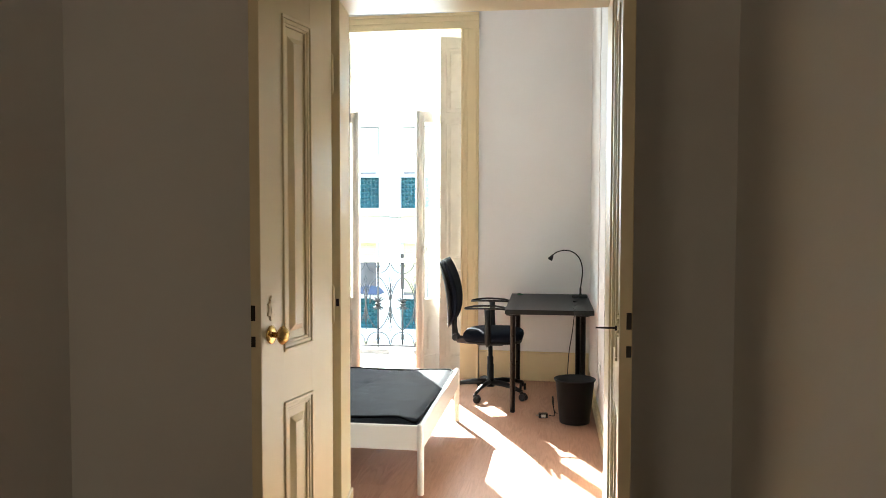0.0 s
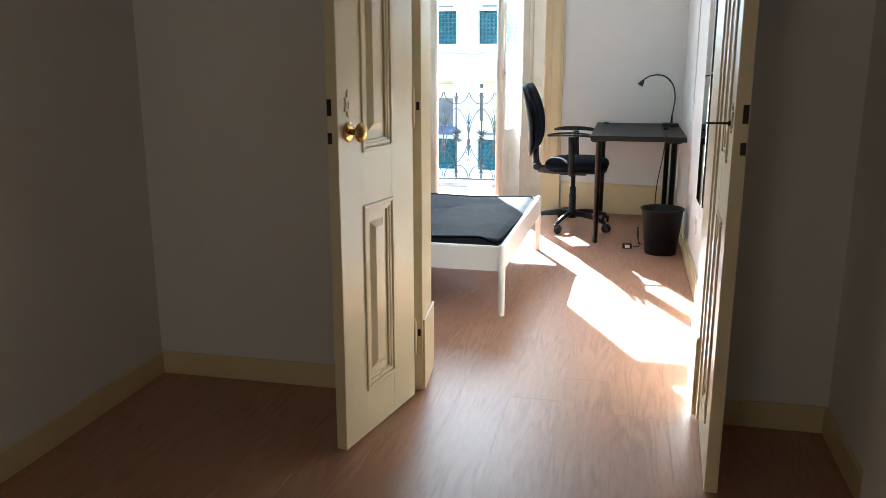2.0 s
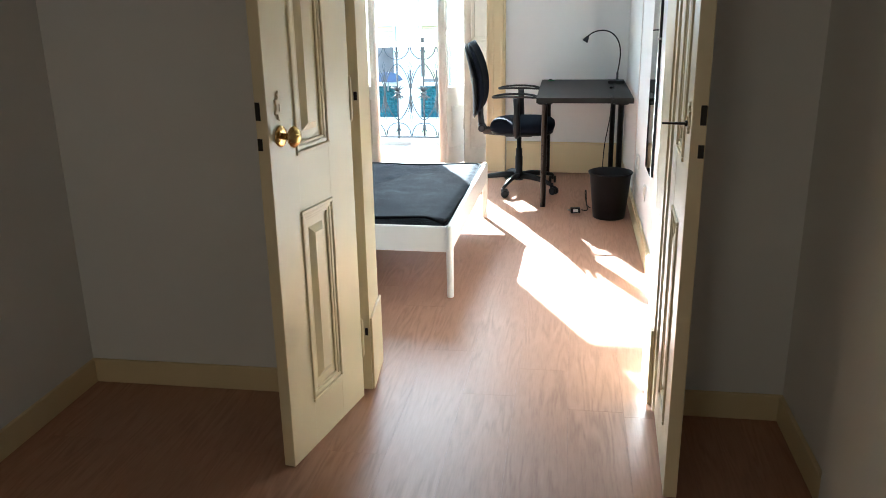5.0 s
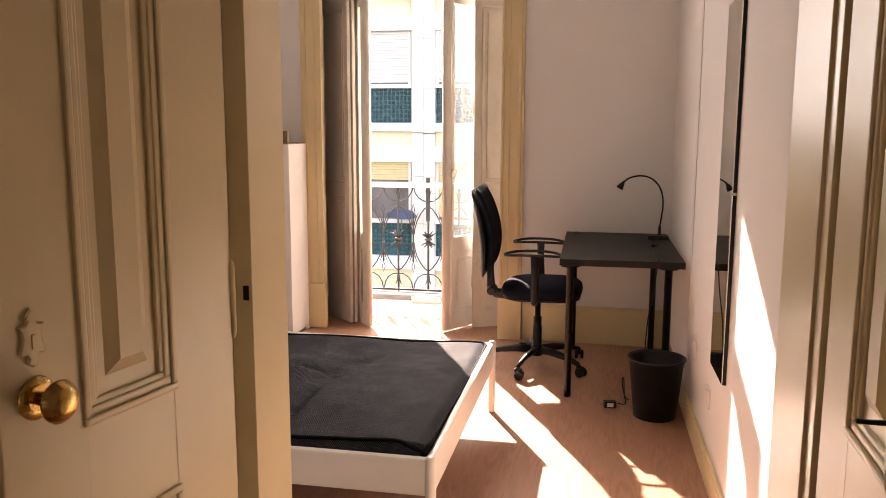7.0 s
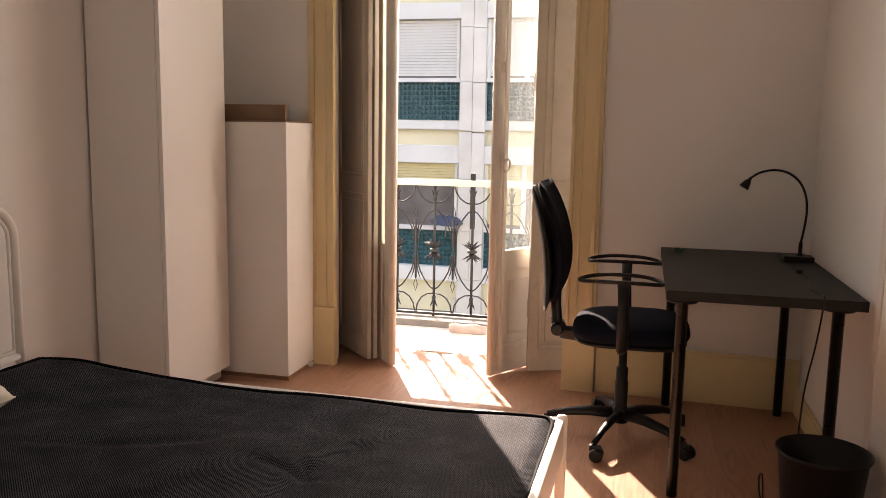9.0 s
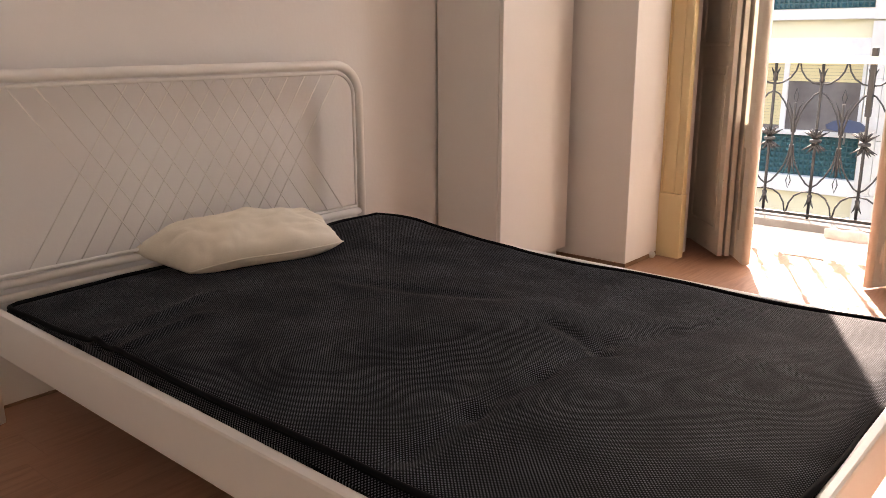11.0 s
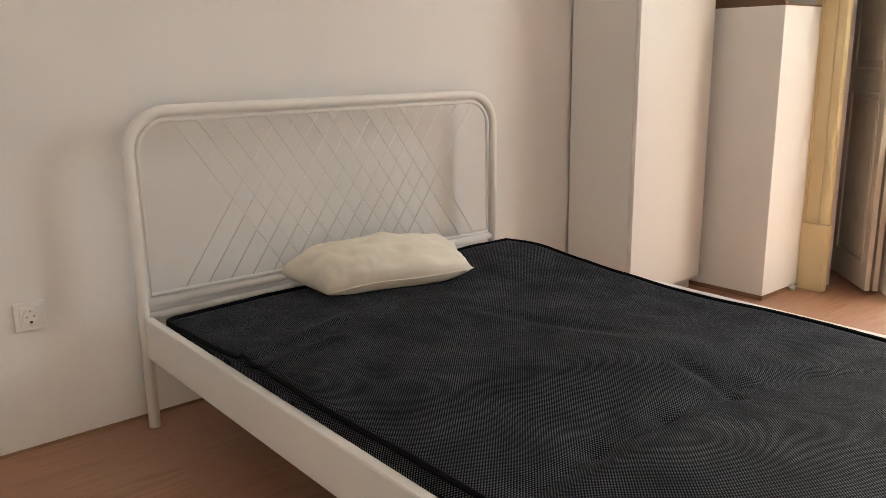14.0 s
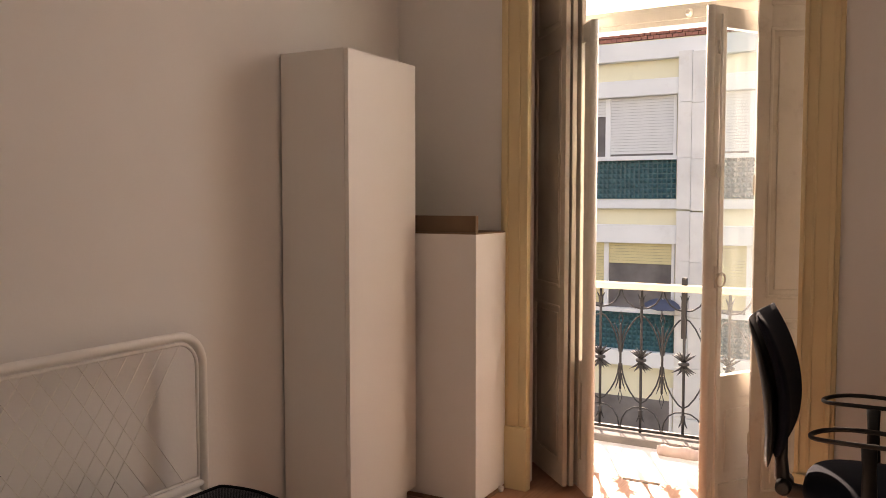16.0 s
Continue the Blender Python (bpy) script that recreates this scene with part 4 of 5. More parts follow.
for i in range(NX + 1):
    for j in range(NY + 1):
        x, y = MX0 + (MX1 - MX0) * i / NX, MY0 + (MY1 - MY0) * j / NY
        # pull the corners round
        rc = 0.055
        dx = max(0.0, MX0 + rc - x) - max(0.0, x - (MX1 - rc))
        dy = max(0.0, MY0 + rc - y) - max(0.0, y - (MY1 - rc))
        if dx and dy:
            q = math.hypot(dx, dy)
            m_ = max(abs(dx), abs(dy))
            k = m_ / q
            x, y = x + dx * (1 - k), y + dy * (1 - k)
        wob = 0.008 * noise.noise(Vector((x * 5, y * 5, 9.0)))
        grid[i][j] = bm.verts.new((x + wob * (i in (0, NX)), y + wob * (j in (0, NY)), topper_height(x, y)))
for i in range(NX):
    for j in range(NY):
        f = bm.faces.new((grid[i][j], grid[i + 1][j], grid[i + 1][j + 1], grid[i][j + 1]))
        f.smooth = True
rim = [grid[i][0] for i in range(NX)] + [grid[NX][j] for j in range(NY)] + [grid[i][NY] for i in range(NX, 0, -1)] + [grid[0][j] for j in range(NY, 0, -1)]
low = [bm.verts.new((v.co.x, v.co.y, 0.2825)) for v in rim]
count = len(rim)
for i in range(count):
    f = bm.faces.new((rim[i], low[i], low[(i + 1) % count], rim[(i + 1) % count]))
    f.smooth = True
bm.faces.new(low)
rim_line = []
for v in rim[::2]:
    x, y = v.co.x, v.co.y
    inset = max(0.0, 1 - (y - MY0) / 0.03) * (0.008 + 0.036 * (x - MX0) / (MX1 - MX0)) * min(1.0, (MX1 - x) / 0.10)
    rim_line.append(Vector((x, y + inset, max(v.co.z, topper_height(x, y + inset)) + 0.004)))
part("cover", bm, MESH_FABRIC, topper)
bm = bmesh.new()
tube(bm, rim_line, 0.0068, 8, closed=True)
part("piping", bm, PIPING, topper, "thick black edge piping")
bm = bmesh.new()
tube(bm, [Vector((v.x, v.y, v.z - 0.05)) + Vector((0.006 if v.x > -1.1 else 0, 0, 0)) for v in rim_line if v.x > -1.02], 0.004, 6)
part("zip", bm, PIPING, topper, "black zip along the foot end")

# ---- pillow ----
pillow = thing("pillow", "plump ivory cotton pillow lying against the headboard", "pillow", pose(-2.842, -2.222, 0.364, 0, 0, 69) @ pose(0, 0, 0, 10, 0, 0))
bm = bmesh.new()
n1, n2 = 44, 30


def pillow_outline(u, v):
    """The pillow lies askew: one end runs slantwise from the headboard to its front corner."""
    slant = 0.135 * (1 - v) / 2 * max(0.0, -u)
    taper = 0.42 if u > 0 else 0.30 + 0.12 * v
    return u * LP * (1.0 - 0.07 * (1 - abs(v)) * abs(u) ** 3) + slant, v * WP * (1.0 - taper * abs(u) ** 2.8)


LP, WP = 0.322, 0.145
tops, bots = [], []
for i in range(n1 + 1):
    ra, rb = [], []
    for j in range(n2 + 1):
        u, v = -1 + 2 * i / n1, -1 + 2 * j / n2
        mid = 0.065 - 0.036 * max(0.0, -u) ** 1.8 - 0.012 * max(0.0, u) ** 3
        x, y = pillow_outline(u, v)
        fat = max(0.0, (1 - abs(u) ** 3.4)) ** 0.5 * max(0.0, (1 - abs(v) ** 2.6)) ** 0.52
        crease = 0.014 * noise.noise(Vector((u * 3.4, v * 2.1, 4.0))) + 0.009 * math.sin(16 * u + 5 * v) * (abs(u) ** 2) * (0.4 + noise.noise(Vector((u * 2, v * 5, 7)))) + 0.014 * math.sin(24 * v + 5 * u) * max(0.0, u - 0.35) * (1 - v * v) + 0.008 * abs(noise.noise(Vector((u * 5, v * 2.5, 11)))) + 0.004 * noise.noise(Vector((u * 9, v * 8, 2.0)))
        edge = i in (0, n1) or j in (0, n2)
        ra.append(bm.verts.new((x, y, mid + 0.076 * fat + (0 if edge else crease * min(1, fat * 2)))))
        rb.append(ra[-1] if edge else bm.verts.new((x, y, max(mid - 0.068 * fat, -0.004))))
    tops.append(ra)
    bots.append(rb)
for i in range(n1):
    for j in range(n2):
        for g, flip in ((tops, False), (bots, True)):
            q = [g[i][j], g[i + 1][j], g[i + 1][j + 1], g[i][j + 1]]
            try:
                f = bm.faces.new(q[::-1] if flip else q)
                f.smooth = True
            except ValueError:
                pass
part("cushion", bm, PILLOW_CLOTH, pillow)
bm = bmesh.new()
seam = [(*pillow_outline(u, -1.0), 0.066 - 0.036 * max(0.0, -u) ** 1.8 - 0.012 * max(0.0, u) ** 3) for u in [-1 + 2 * i / 20 for i in range(21)]]
tube(bm, seam, 0.0022, 6)
part("seam", bm, PILLOW_CLOTH, pillow)

# ---- wardrobe and boxed pillar ----
wardrobe = thing("wardrobe", "tall narrow white melamine wardrobe against the wall", "wardrobe")
w0, w1, wy0, wy1, wh = XL + 0.014, -2.760, -0.945, -0.403, 2.083
boxes("body", WHITE_BOARD, wardrobe, (w0, w1, wy0, wy1, 0.06, wh), bevel=0.0015)
boxes("plinth", WHITE_BOARD, wardrobe, (w0 + 0.01, w1 - 0.03, wy0 + 0.02, wy1 - 0.004, 0.0, 0.06))
boxes("door", WHITE_BOARD, wardrobe, (w1 + 0.002, w1 + 0.02, wy0 + 0.002, wy1 - 0.002, 0.065, wh - 0.002), bevel=0.0015)
pillar = thing("boxed_pillar", "waist-high white boxed pillar beside the balcony opening", "pillar", kind="structure")
boxes("casing", PLASTER, pillar, (XL, -2.438, -0.362, -0.003, 0.02, 1.292), bevel=0.002)
boxes("foot_strip", BROWN_TRIM, pillar, (XL, -2.436, -0.364, -0.003, 0.0, 0.019))
boxes("top_edge", CARDBOARD, pillar, (XL, -2.440, -0.359, -0.004, 1.292, 1.299))
board = thing("loose_board", "short brown board lying on the boxed pillar", "board")
boxes("plank", CARDBOARD, board, (-2.98, -2.458, -0.33, -0.30, 1.30, 1.378), bevel=0.002)
rubble = thing("plaster_scrap", "small crumb of pale plaster by the architrave", "rubble")
bm = bmesh.new()
bmesh.ops.create_icosphere(bm, subdivisions=2, radius=0.024)
for v in bm.verts:
    v.co *= 0.8 + 0.5 * noise.noise(v.co * 60)
    v.co.z = max(v.co.z * 0.8, -0.014) + 0.0145
part("crumb", bm, STONE, rubble, m=pose(-2.43, -0.10, 0.0))

# ---- desk ----
DX0, DX1, DY0, DY1, DZ = -0.648, -0.024, -1.252, -0.125, 0.742
desk = thing("desk", "black-brown desk on round black legs in the corner", "desk")
boxes("desktop", BLACK_WOOD, desk, (DX0, DX1, DY0, DY1, DZ - 0.034, DZ), bevel=0.0015)
for x, y in ((DX0 + 0.055, DY0 + 0.045), (DX1 - 0.075, DY0 + 0.06), (DX0 + 0.055, DY1 - 0.07), (DX1 - 0.075, DY1 - 0.075)):
    bm = bmesh.new()
    lathe(bm, [(0.018, 0.0), (0.0195, 0.004), (0.0195, DZ - 0.046), (0.05, DZ - 0.044), (0.05, DZ - 0.034)], 20, pose(x, y, 0))
    part("leg", bm, BLACK_METAL, desk)
clip = thing("green_clip", "small dark green plastic object lying on the desk", "clip")
boxes("body", GREEN_PLASTIC, clip, (-0.025, 0.025, -0.008, 0.008, 0, 0.012), bevel=0.004, m=pose(-0.575, -0.26, DZ + 0.0005, 0, 0, 25))
boxes("grip", BLACK_PLASTIC, clip, (-0.02, 0.004, -0.006, 0.006, 0.0125, 0.018), bevel=0.003, m=pose(-0.575, -0.26, DZ, 0, 0, 25))

# ---- desk lamp ----
lamp = thing("desk_lamp", "small black gooseneck desk lamp, switched off", "lamp", pose(-0.088, -0.385, DZ + 0.0005))
bm = bmesh.new()
box(bm, -0.068, 0.052, -0.045, 0.045, 0.0, 0.024, bevel=0.006)
lathe(bm, [(0.014, 0.022), (0.010, 0.030), (0.008, 0.036), (0.008, 0.076), (0.0065, 0.080)], 20)
part("base", bm, BLACK_PLASTIC, lamp)
bm = bmesh.new()
neck = [(0, 0, 0.075), (0.010, 0, 0.15), (0.014, 0, 0.21), (0.006, 0, 0.275), (-0.022, -0.005, 0.332), (-0.070, -0.012, 0.370), (-0.128, -0.022, 0.381), (-0.185, -0.032, 0.369), (-0.222, -0.040, 0.345)]
smooth = []
for i in range(len(neck) - 1):
    p0, p1, p2, p3 = (Vector(neck[max(0, min(len(neck) - 1, i + k))]) for k in (-1, 0, 1, 2))
    for s in range(4):
        t = s / 4
        smooth.append(0.5 * ((2 * p1) + (p2 - p0) * t + (2 * p0 - 5 * p1 + 4 * p2 - p3) * t * t + (3 * p1 - p0 - 3 * p2 + p3) * t ** 3))
smooth.append(Vector(neck[-1]))
tube(bm, smooth, 0.005, 8)
part("gooseneck", bm, BLACK_METAL, lamp)
bm = bmesh.new()
lathe(bm, [(0.006, 0.0), (0.008, 0.012), (0.013, 0.02), (0.017, 0.034), (0.021, 0.05), (0.019, 0.052), (0.012, 0.046), (0.004, 0.045)], 20, pose(-0.219, -0.040, 0.349, 0, 0, 0) @ pose(0, 0, 0, 0, 212, 0))
part("head", bm, BLACK_PLASTIC, lamp)
cord = thing("lamp_cord", "thin black lamp cord with an inline switch running to the floor", "cord")
bm = bmesh.new()
knots = [(-0.10, -0.42, DZ + 0.003), (-0.15, -0.60, DZ + 0.003), (-0.13, -0.85, DZ + 0.003), (-0.17, -1.05, DZ + 0.003), (-0.155, -1.20, DZ + 0.003), (-0.16, -1.262, DZ - 0.002), (-0.175, -1.268, 0.60), (-0.20, -1.265, 0.42), (-0.205, -1.262, 0.20), (-0.19, -1.27, 0.03), (-0.19, -1.24, 0.004), (-0.285, -1.20, 0.004), (-0.31, -1.22, 0.10), (-0.305, -1.25, 0.13), (-0.30, -1.27, 0.05), (-0.295, -1.29, 0.006), (-0.34, -1.285, 0.006)]
fine = []
for i in range(len(knots) - 1):
    p0, p1, p2, p3 = (Vector(knots[max(0, min(len(knots) - 1, i + k))]) for k in (-1, 0, 1, 2))
    for s in range(5):
        t = s / 5
        fine.append(0.5 * ((2 * p1) + (p2 - p0) * t + (2 * p0 - 5 * p1 + 4 * p2 - p3) * t * t + (3 * p1 - p0 - 3 * p2 + p3) * t ** 3))
tube(bm, fine, 0.0032, 6)
part("cable", bm, BLACK_PLASTIC, cord)
boxes("inline_switch", BLACK_PLASTIC, cord, (-0.025, 0.025, -0.011, 0.011, 0, 0.015), bevel=0.004, m=pose(-0.14, -0.72, DZ + 0.001, 0, 0, 70))
adapter = thing("plug_adapter", "black plug adapter with a white label lying on the floor", "adapter", pose(-0.372, -1.34, 0.0, 0, 0, 8))
boxes("case", BLACK_PLASTIC, adapter, (-0.032, 0.03, -0.02, 0.02, 0.001, 0.034), bevel=0.005)
boxes("label", PLASTIC_WHITE, adapter, (-0.018, 0.014, -0.0208, -0.0201, 0.008, 0.028))
for s in (-0.009, 0.009):
    bm = bmesh.new()
    tube(bm, [(-0.032, s, 0.018), (-0.052, s, 0.018)], 0.0024, 8)
    part("pin", bm, STEEL, adapter)

# ---- waste bin ----
bin_ = thing("waste_bin", "tapered black plastic waste bin beside the desk", "bin", pose(-0.160, -1.425, 0.0))
bm = bmesh.new()
lathe(bm, [(0.098, 0.0), (0.102, 0.004), (0.131, 0.285), (0.137, 0.288), (0.138, 0.297), (0.134, 0.30), (0.1285, 0.292), (0.0995, 0.012), (0.002, 0.010)], 40)
part("bucket", bm, BLACK_PLASTIC, bin_)
bm = bmesh.new()
tube(bm, [(0.137 * math.cos(q), 0.137 * math.sin(q), 0.297) for q in [2 * math.pi * i / 40 for i in range(40)]], 0.0045, 8, closed=True)
part("rim", bm, BLACK_PLASTIC, bin_)

# ---- office chair ----
chair = thing("office_chair", "black office swivel chair with loop armrests facing the desk", "chair", pose(-0.790, -0.670, 0.0, 0, 0, 0))
bm = bmesh.new()
lathe(bm, [(0.032, 0.065), (0.036, 0.07), (0.036, 0.12), (0.027, 0.128), (0.027, 0.24), (0.024, 0.245), (0.024, 0.30), (0.017, 0.302), (0.017, 0.42)], 20)
part("gas_lift", bm, BLACK_PLASTIC, chair)
bm = bmesh.new()
for k in range(5):
    a = radians(109 + 72 * k)
    c, s = math.cos(a), math.sin(a)
    tube(bm, [(0.02 * c, 0.02 * s, 0.10), (0.12 * c, 0.12 * s, 0.102), (0.22 * c, 0.22 * s, 0.09), (0.305 * c, 0.305 * s, 0.068)], [0.026, 0.024, 0.019, 0.015], 10, flat=0.72)
base = part("star_base", bm, BLACK_PLASTIC, chair)
for k in range(5):
    a = radians(109 + 72 * k)
    c, s = math.cos(a), math.sin(a)
    bm = bmesh.new()
    turn = pose(0.31 * c, 0.31 * s, 0.027) @ Matrix.Rotation(a + 0.9 * (k % 3), 4, "Z")
    for y in (-0.017, 0.017):
        lathe(bm, [(0.010, -0.009), (0.024, -0.009), (0.027, -0.006), (0.027, 0.006), (0.024, 0.009), (0.010, 0.009)], 18, turn @ pose(0.012, y, 0, 90, 0, 0))
    box(bm, -0.016, 0.03, -0.009, 0.009, 0.012, 0.036, bevel=0.005, m=turn)
    tube(bm, [(0.31 * c, 0.31 * s, 0.03), (0.31 * c, 0.31 * s, 0.07)], 0.008, 8)
    part("caster", bm, BLACK_PLASTIC, base)


def cushion(bm, sx, sy, sz, power=4.0, dome=0.0, m=None):
    """A padded slab with full rounded sides."""
    made = []
    nu, nv = 28, 12
    for i in range(nu):
        a = 2 * math.pi * i / nu
        ring = []
        for j in range(nv + 1):
            b = -math.pi / 2 + math.pi * j / nv
            cr = math.copysign(abs(math.cos(a)) ** (2 / power), math.cos(a))
            sr = math.copysign(abs(math.sin(a)) ** (2 / power), math.sin(a))
            cb = abs(math.cos(b)) ** 0.45
            ring.append(bm.verts.new((sx * cr * cb, sy * sr * cb, sz * math.copysign(abs(math.sin(b)) ** 0.8, math.sin(b)) + (dome * (1 - cb * cb * 0.9) if b > 0 else 0))))
        made.append(ring)
    for i in range(nu):
        p, q = made[i], made[(i + 1) % nu]
        for j in range(nv):
            f = bm.faces.new((p[j], q[j], q[j + 1], p[j + 1]))
            f.smooth = True
    verts = [v for ring in made for v in ring]
    bmesh.ops.remove_doubles(bm, verts=verts, dist=0.0005)
    if m is not None:
        bmesh.ops.transform(bm, verts=[v for v in verts if v.is_valid], matrix=m)


bm = bmesh.new()
cushion(bm, 0.235, 0.235, 0.045, 3.6, 0.015, pose(0.025, 0, 0.475, 0, -1, 0))
seat = part("seat", bm, CHAIR_CLOTH, chair, "dark blue-black cloth seat")
bm = bmesh.new()
cushion(bm, 0.225, 0.222, 0.018, 3.6, 0, pose(0.025, 0, 0.437))
part("seat_shell", bm, BLACK_PLASTIC, chair)
boxes("mechanism", BLACK_PLASTIC, chair, (-0.10, 0.10, -0.07, 0.07, 0.395, 0.43), bevel=0.01)
# backrest: padded front, moulded shell behind


def curve3(z, a, b, c):
    """The parabola through three (height, depth) points."""
    (z0, x0), (z1, x1), (z2, x2) = a, b, c
    return (x0 * (z - z1) * (z - z2) / ((z0 - z1) * (z0 - z2)) + x1 * (z - z0) * (z - z2) / ((z1 - z0) * (z1 - z2)) + x2 * (z - z0) * (z - z1) / ((z2 - z0) * (z2 - z1)))


def back_pad(bm, z0, z1, front, rear, half, round_):
    """A curved slab between two profile curves; its sides are rounded off."""
    nz, ny = 22, 16
    sheets = []
    for face, bulge in ((front, 1), (rear, -1)):
        sheet = []
        for i in range(nz + 1):
            t = i / nz
            z = z0 + (z1 - z0) * t
            w = half * (0.80 + 0.20 * math.sin(math.pi * min(1.0, 0.18 + 0.62 * t))) * (1 - 0.10 * max(0.0, 0.14 - t) / 0.14)
            row = []
            for j in range(ny + 1):
                q = -1 + 2 * j / ny
                fx, rx = curve3(z, *front), curve3(z, *rear)
                mid, thick = (fx + rx) / 2, (fx - rx) / 2
                roll = max(0.0, 1 - abs(q) ** round_) ** 0.5 * min(1.0, max(0.0, (1 - abs(2 * t - 1) ** 14)) ** 0.5)
                lift = 0.008 * q * q * max(0.0, t - 0.6) / 0.4 - 0.03 * q * q * max(0.0, 0.25 - t) / 0.25 * -1
                row.append(bm.verts.new((mid + bulge * thick * (0.15 + 0.85 * roll) - 0.02 * (1 - q * q) - 0.016 * max(0.0, (z - 0.5) / 0.5), w * q, z + lift)))
            sheet.append(row)
        sheets.append(sheet)
    f, r = sheets
    for i in range(nz):
        for j in range(ny):
            for g in (f, r):
                bm.faces.new((g[i][j], g[i][j + 1], g[i + 1][j + 1], g[i + 1][j])).smooth = True
    edge = lambda g: [g[0][j] for j in range(ny)] + [g[i][ny] for i in range(nz)] + [g[nz][j] for j in range(ny, 0, -1)] + [g[i][0] for i in range(nz, 0, -1)]
    a, b = edge(f), edge(r)
    for k in range(len(a)):
        bm.faces.new((a[k], a[(k + 1) % len(a)], b[(k + 1) % len(a)], b[k])).smooth = True


bm = bmesh.new()
back_pad(bm, 0.565, 1.06, ((0.57, -0.258), (0.82, -0.226), (1.07, -0.318)), ((0.57, -0.294), (0.82, -0.268), (1.07, -0.350)), 0.215, 6)
part("backrest", bm, CHAIR_CLOTH, chair, "dark blue-black cloth backrest")
bm = bmesh.new()
back_pad(bm, 0.525, 1.045, ((0.525, -0.297), (0.79, -0.272), (1.045, -0.346)), ((0.525, -0.318), (0.79, -0.316), (1.045, -0.366)), 0.205, 3)
part("back_shell", bm, BLACK_PLASTIC, chair)
bm = bmesh.new()
tube(bm, [(-0.285, 0, 0.66), (-0.285, 0, 0.55), (-0.28, 0, 0.475), (-0.25, 0, 0.432), (-0.16, 0, 0.425), (-0.05, 0, 0.425)], [0.018, 0.018, 0.022, 0.024, 0.024, 0.022], 10, flat=1.5)
part("back_bracket", bm, BLACK_PLASTIC, chair)
bm = bmesh.new()
lathe(bm, [(0.018, -0.06), (0.026, -0.056), (0.028, -0.02), (0.028, 0.02), (0.026, 0.056), (0.018, 0.06)], 16, pose(-0.272, 0, 0.452, 90, 0, 0))
part("tilt_knob", bm, BLACK_PLASTIC, chair)
for s in (-1, 1):
    bm = bmesh.new()
    tube(bm, [(0.0, s * 0.10, 0.425), (0.0, s * 0.225, 0.425), (0.0, s * 0.262, 0.445), (-0.002, s * 0.266, 0.52), (-0.004, s * 0.264, 0.62), (-0.006, s * 0.262, 0.70)], [0.02, 0.022, 0.026, 0.026, 0.022, 0.026], 10, flat=0.5)
    arm = part("armrest_post", bm, BLACK_PLASTIC, chair)
    bm = bmesh.new()
    loop = [(-0.015 + 0.158 * math.copysign(abs(math.cos(q)) ** 0.8, math.cos(q)), s * 0.262 + 0.088 * math.sin(q), 0.712 - 0.012 * math.cos(q) ** 2 + 0.006) for q in [2 * math.pi * i / 36 for i in range(36)]]
    tube(bm, loop, 0.008, 10, closed=True, flat=0.8)
    part("armrest_loop", bm, BLACK_PLASTIC, arm)

# ---- mirror, switches, sockets ----
mirror = thing("wall_mirror", "tall narrow frameless mirror with a dark edge on the wall", "mirror")
my0, my1, mz0, mz1 = -2.445, -2.150, 0.492, 1.86
boxes("backing", BLACK_PLASTIC, mirror, (-0.013, -0.0005, my0, my1, mz0, mz1), bevel=0.001)
boxes("glass", MIRROR, mirror, (-0.0165, -0.0135, my0 + 0.002, my1 - 0.002, mz0 + 0.002, mz1 - 0.002))
boxes("clip", STEEL, mirror, (-0.019, -0.0005, my0 - 0.004, my0 + 0.005, 1.176, 1.186), bevel=0.001)


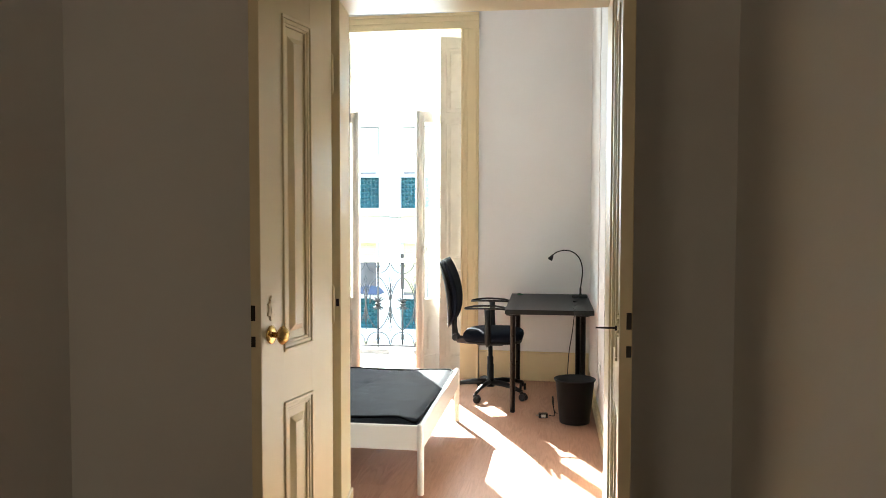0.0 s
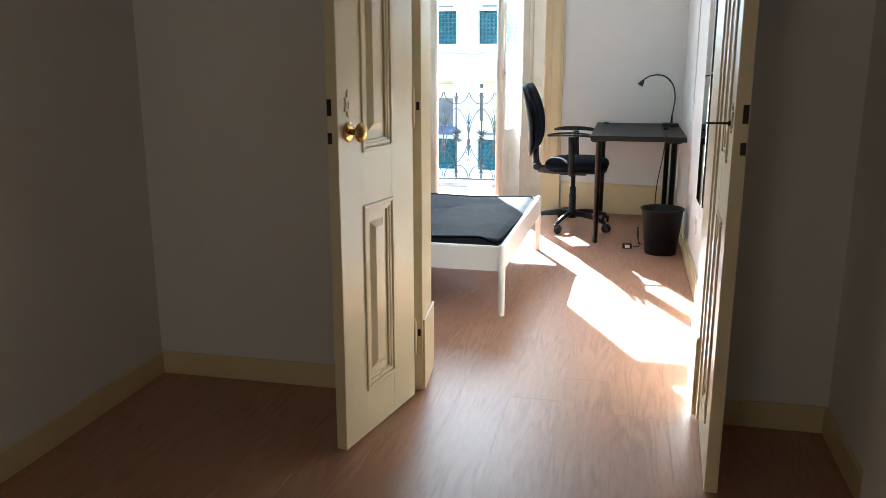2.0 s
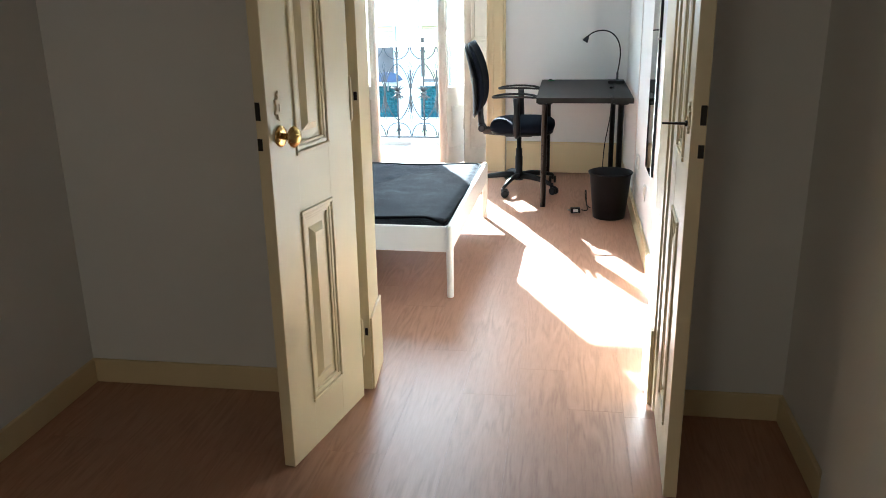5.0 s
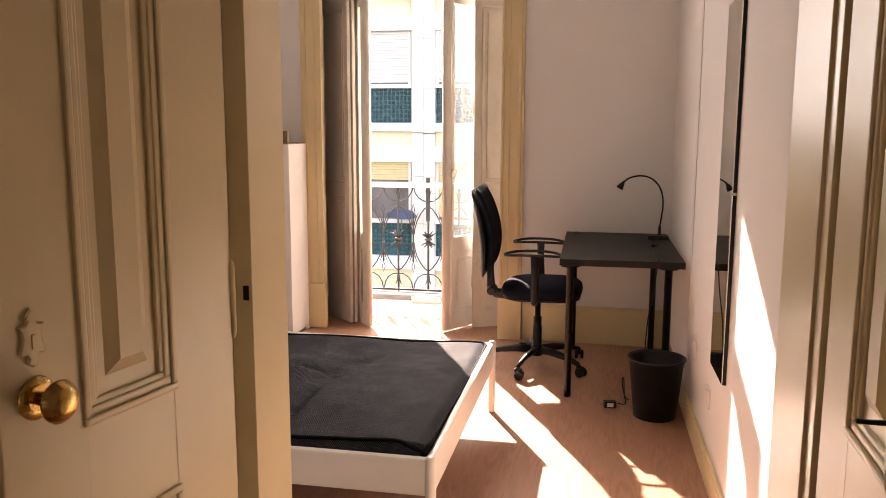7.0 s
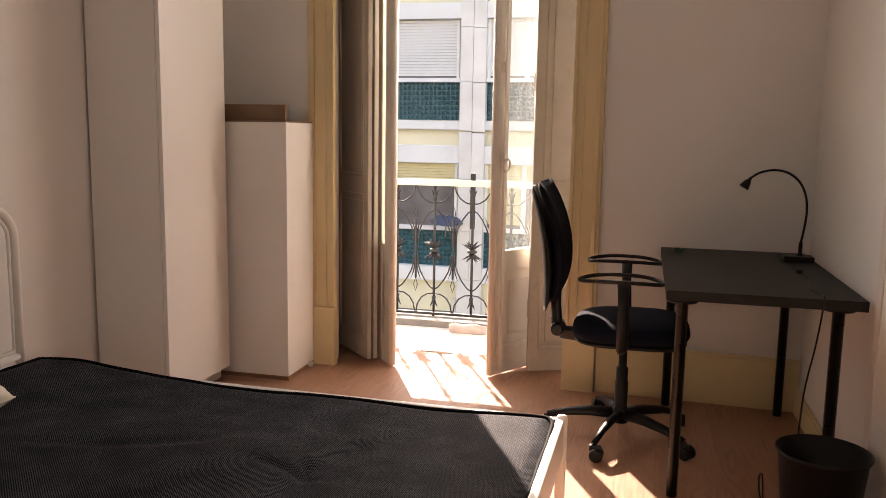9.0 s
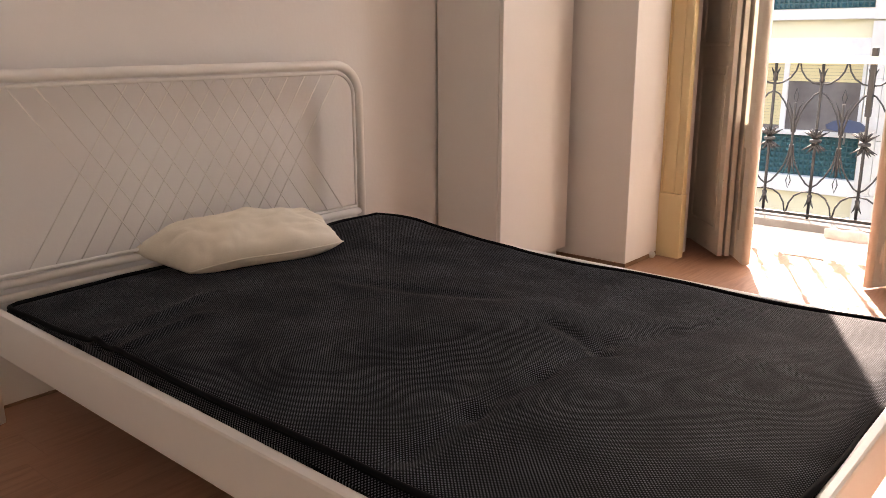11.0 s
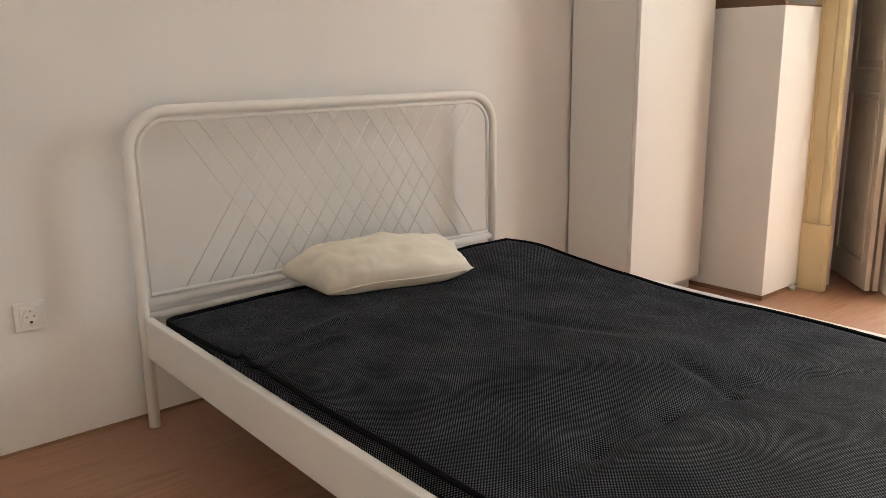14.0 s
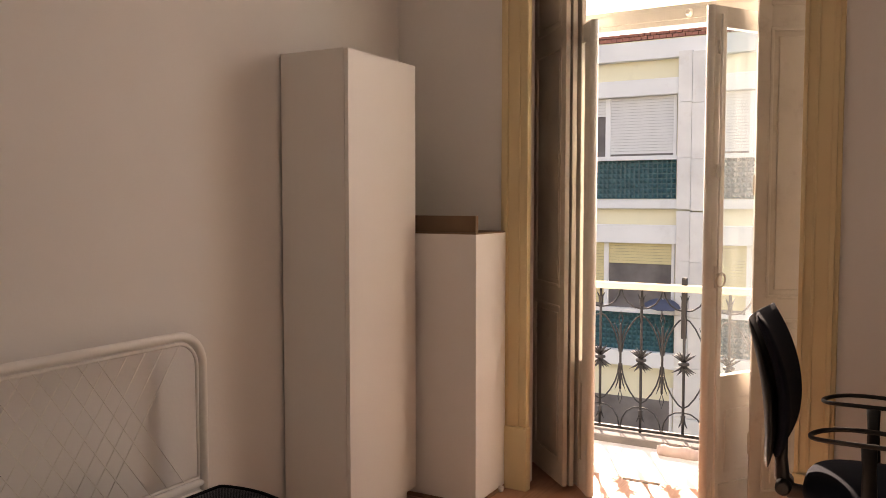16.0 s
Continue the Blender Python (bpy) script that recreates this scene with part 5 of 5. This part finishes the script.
def wall_plate(name, label, category, m, round_=False):
    """A plate on a wall: local y points out of the wall."""
    ob = thing(name, label, category, m, group="wall plates and sockets")
    boxes("surround", PLASTIC_WHITE, ob, (-0.042, 0.042, 0.0, 0.008, -0.042, 0.042), bevel=0.003)
    if round_:
        boxes("inner_plate", PLASTIC_WHITE, ob, (-0.0275, 0.0275, 0.0082, 0.0115, -0.0275, 0.0275), bevel=0.002)
        bm = bmesh.new()
        lathe(bm, [(0.0215, 0.0), (0.0215, 0.0030), (0.0195, 0.0030), (0.0185, -0.0006), (0.001, -0.001)], 28, pose(0, 0.0118, 0, -90, 0, 0))
        well = part("socket_well", bm, PLASTIC_WHITE, ob)
        # flat dark discs, the shade inside the pin holes put into colour
        for x in (-0.0095, 0.0095):
            bm = bmesh.new()
            lathe(bm, [(0.0026, 0), (0.0026, 0.0006)], 10, pose(x, 0.0112, 0, -90, 0, 0))
            part("pin_hole", bm, DARK_GAP, well)
        boxes("earth_clip", DARK_GAP, well, (-0.004, 0.004, 0.011, 0.0135, -0.021, -0.013))
        boxes("earth_clip", STEEL, well, (-0.003, 0.003, 0.011, 0.0135, 0.015, 0.0205))
    else:
        boxes("rocker", PLASTIC_WHITE, ob, (-0.024, 0.024, 0.0082, 0.013, -0.03, 0.03), bevel=0.002)
    return ob


wall_plate("wall_socket", "white round-pin wall socket near the bed", "socket", pose(XL, -3.230, 0.400, 0, 0, -90), True)
for y, z, lab in ((-1.585, 0.395, "small white blank wall plate above the baseboard"), (-2.056, 0.320, "small white blank wall plate below the mirror")):
    wall_plate("wall_plate", lab, "wall plate", pose(0.0, y, z, 0, 0, 90))

# ---- laminate planks, laid towards the window ----
PW, PL, GAP = 0.193, 1.285, 0.0003


def plank_mesh(length, width):
    bm = bmesh.new()
    e = 0.0004
    x, y = width / 2 - GAP / 2, length / 2 - GAP / 2
    lo = [bm.verts.new(p) for p in ((-x, -y, -0.009), (x, -y, -0.009), (x, y, -0.009), (-x, y, -0.009))]
    mid = [bm.verts.new(p) for p in ((-x, -y, -e), (x, -y, -e), (x, y, -e), (-x, y, -e))]
    hi = [bm.verts.new(p) for p in ((-x + e, -y + e, 0), (x - e, -y + e, 0), (x - e, y - e, 0), (-x + e, y - e, 0))]
    for a, b in ((lo, mid), (mid, hi)):
        for i in range(4):
            bm.faces.new((a[i], a[(i + 1) % 4], b[(i + 1) % 4], b[i]))
    bm.faces.new(hi)
    me = bpy.data.meshes.new("plank")
    bm.to_mesh(me)
    bm.free()
    me.materials.append(LAMINATE)
    return me


meshes = {}
rng = random.Random(5)
x = -3.111
while x < 0.33:
    wide = min(PW, 0.335 - x)
    y = -8.6 - rng.random() * PL * 0.8
    while y < 0.41:
        y0, y1 = max(y, -8.6), min(y + PL, 0.40)
        if y1 - y0 > 0.05 and not (x + wide < -2.28 and y1 < -4.05):
            key = (round(y1 - y0, 3), round(wide, 3))
            if key not in meshes:
                meshes[key] = plank_mesh(*key)
            p = new("plank", meshes[key])
            p.parent = floor
            p.location = (x + wide / 2, (y0 + y1) / 2, 0)
        y += PL
    x += PW
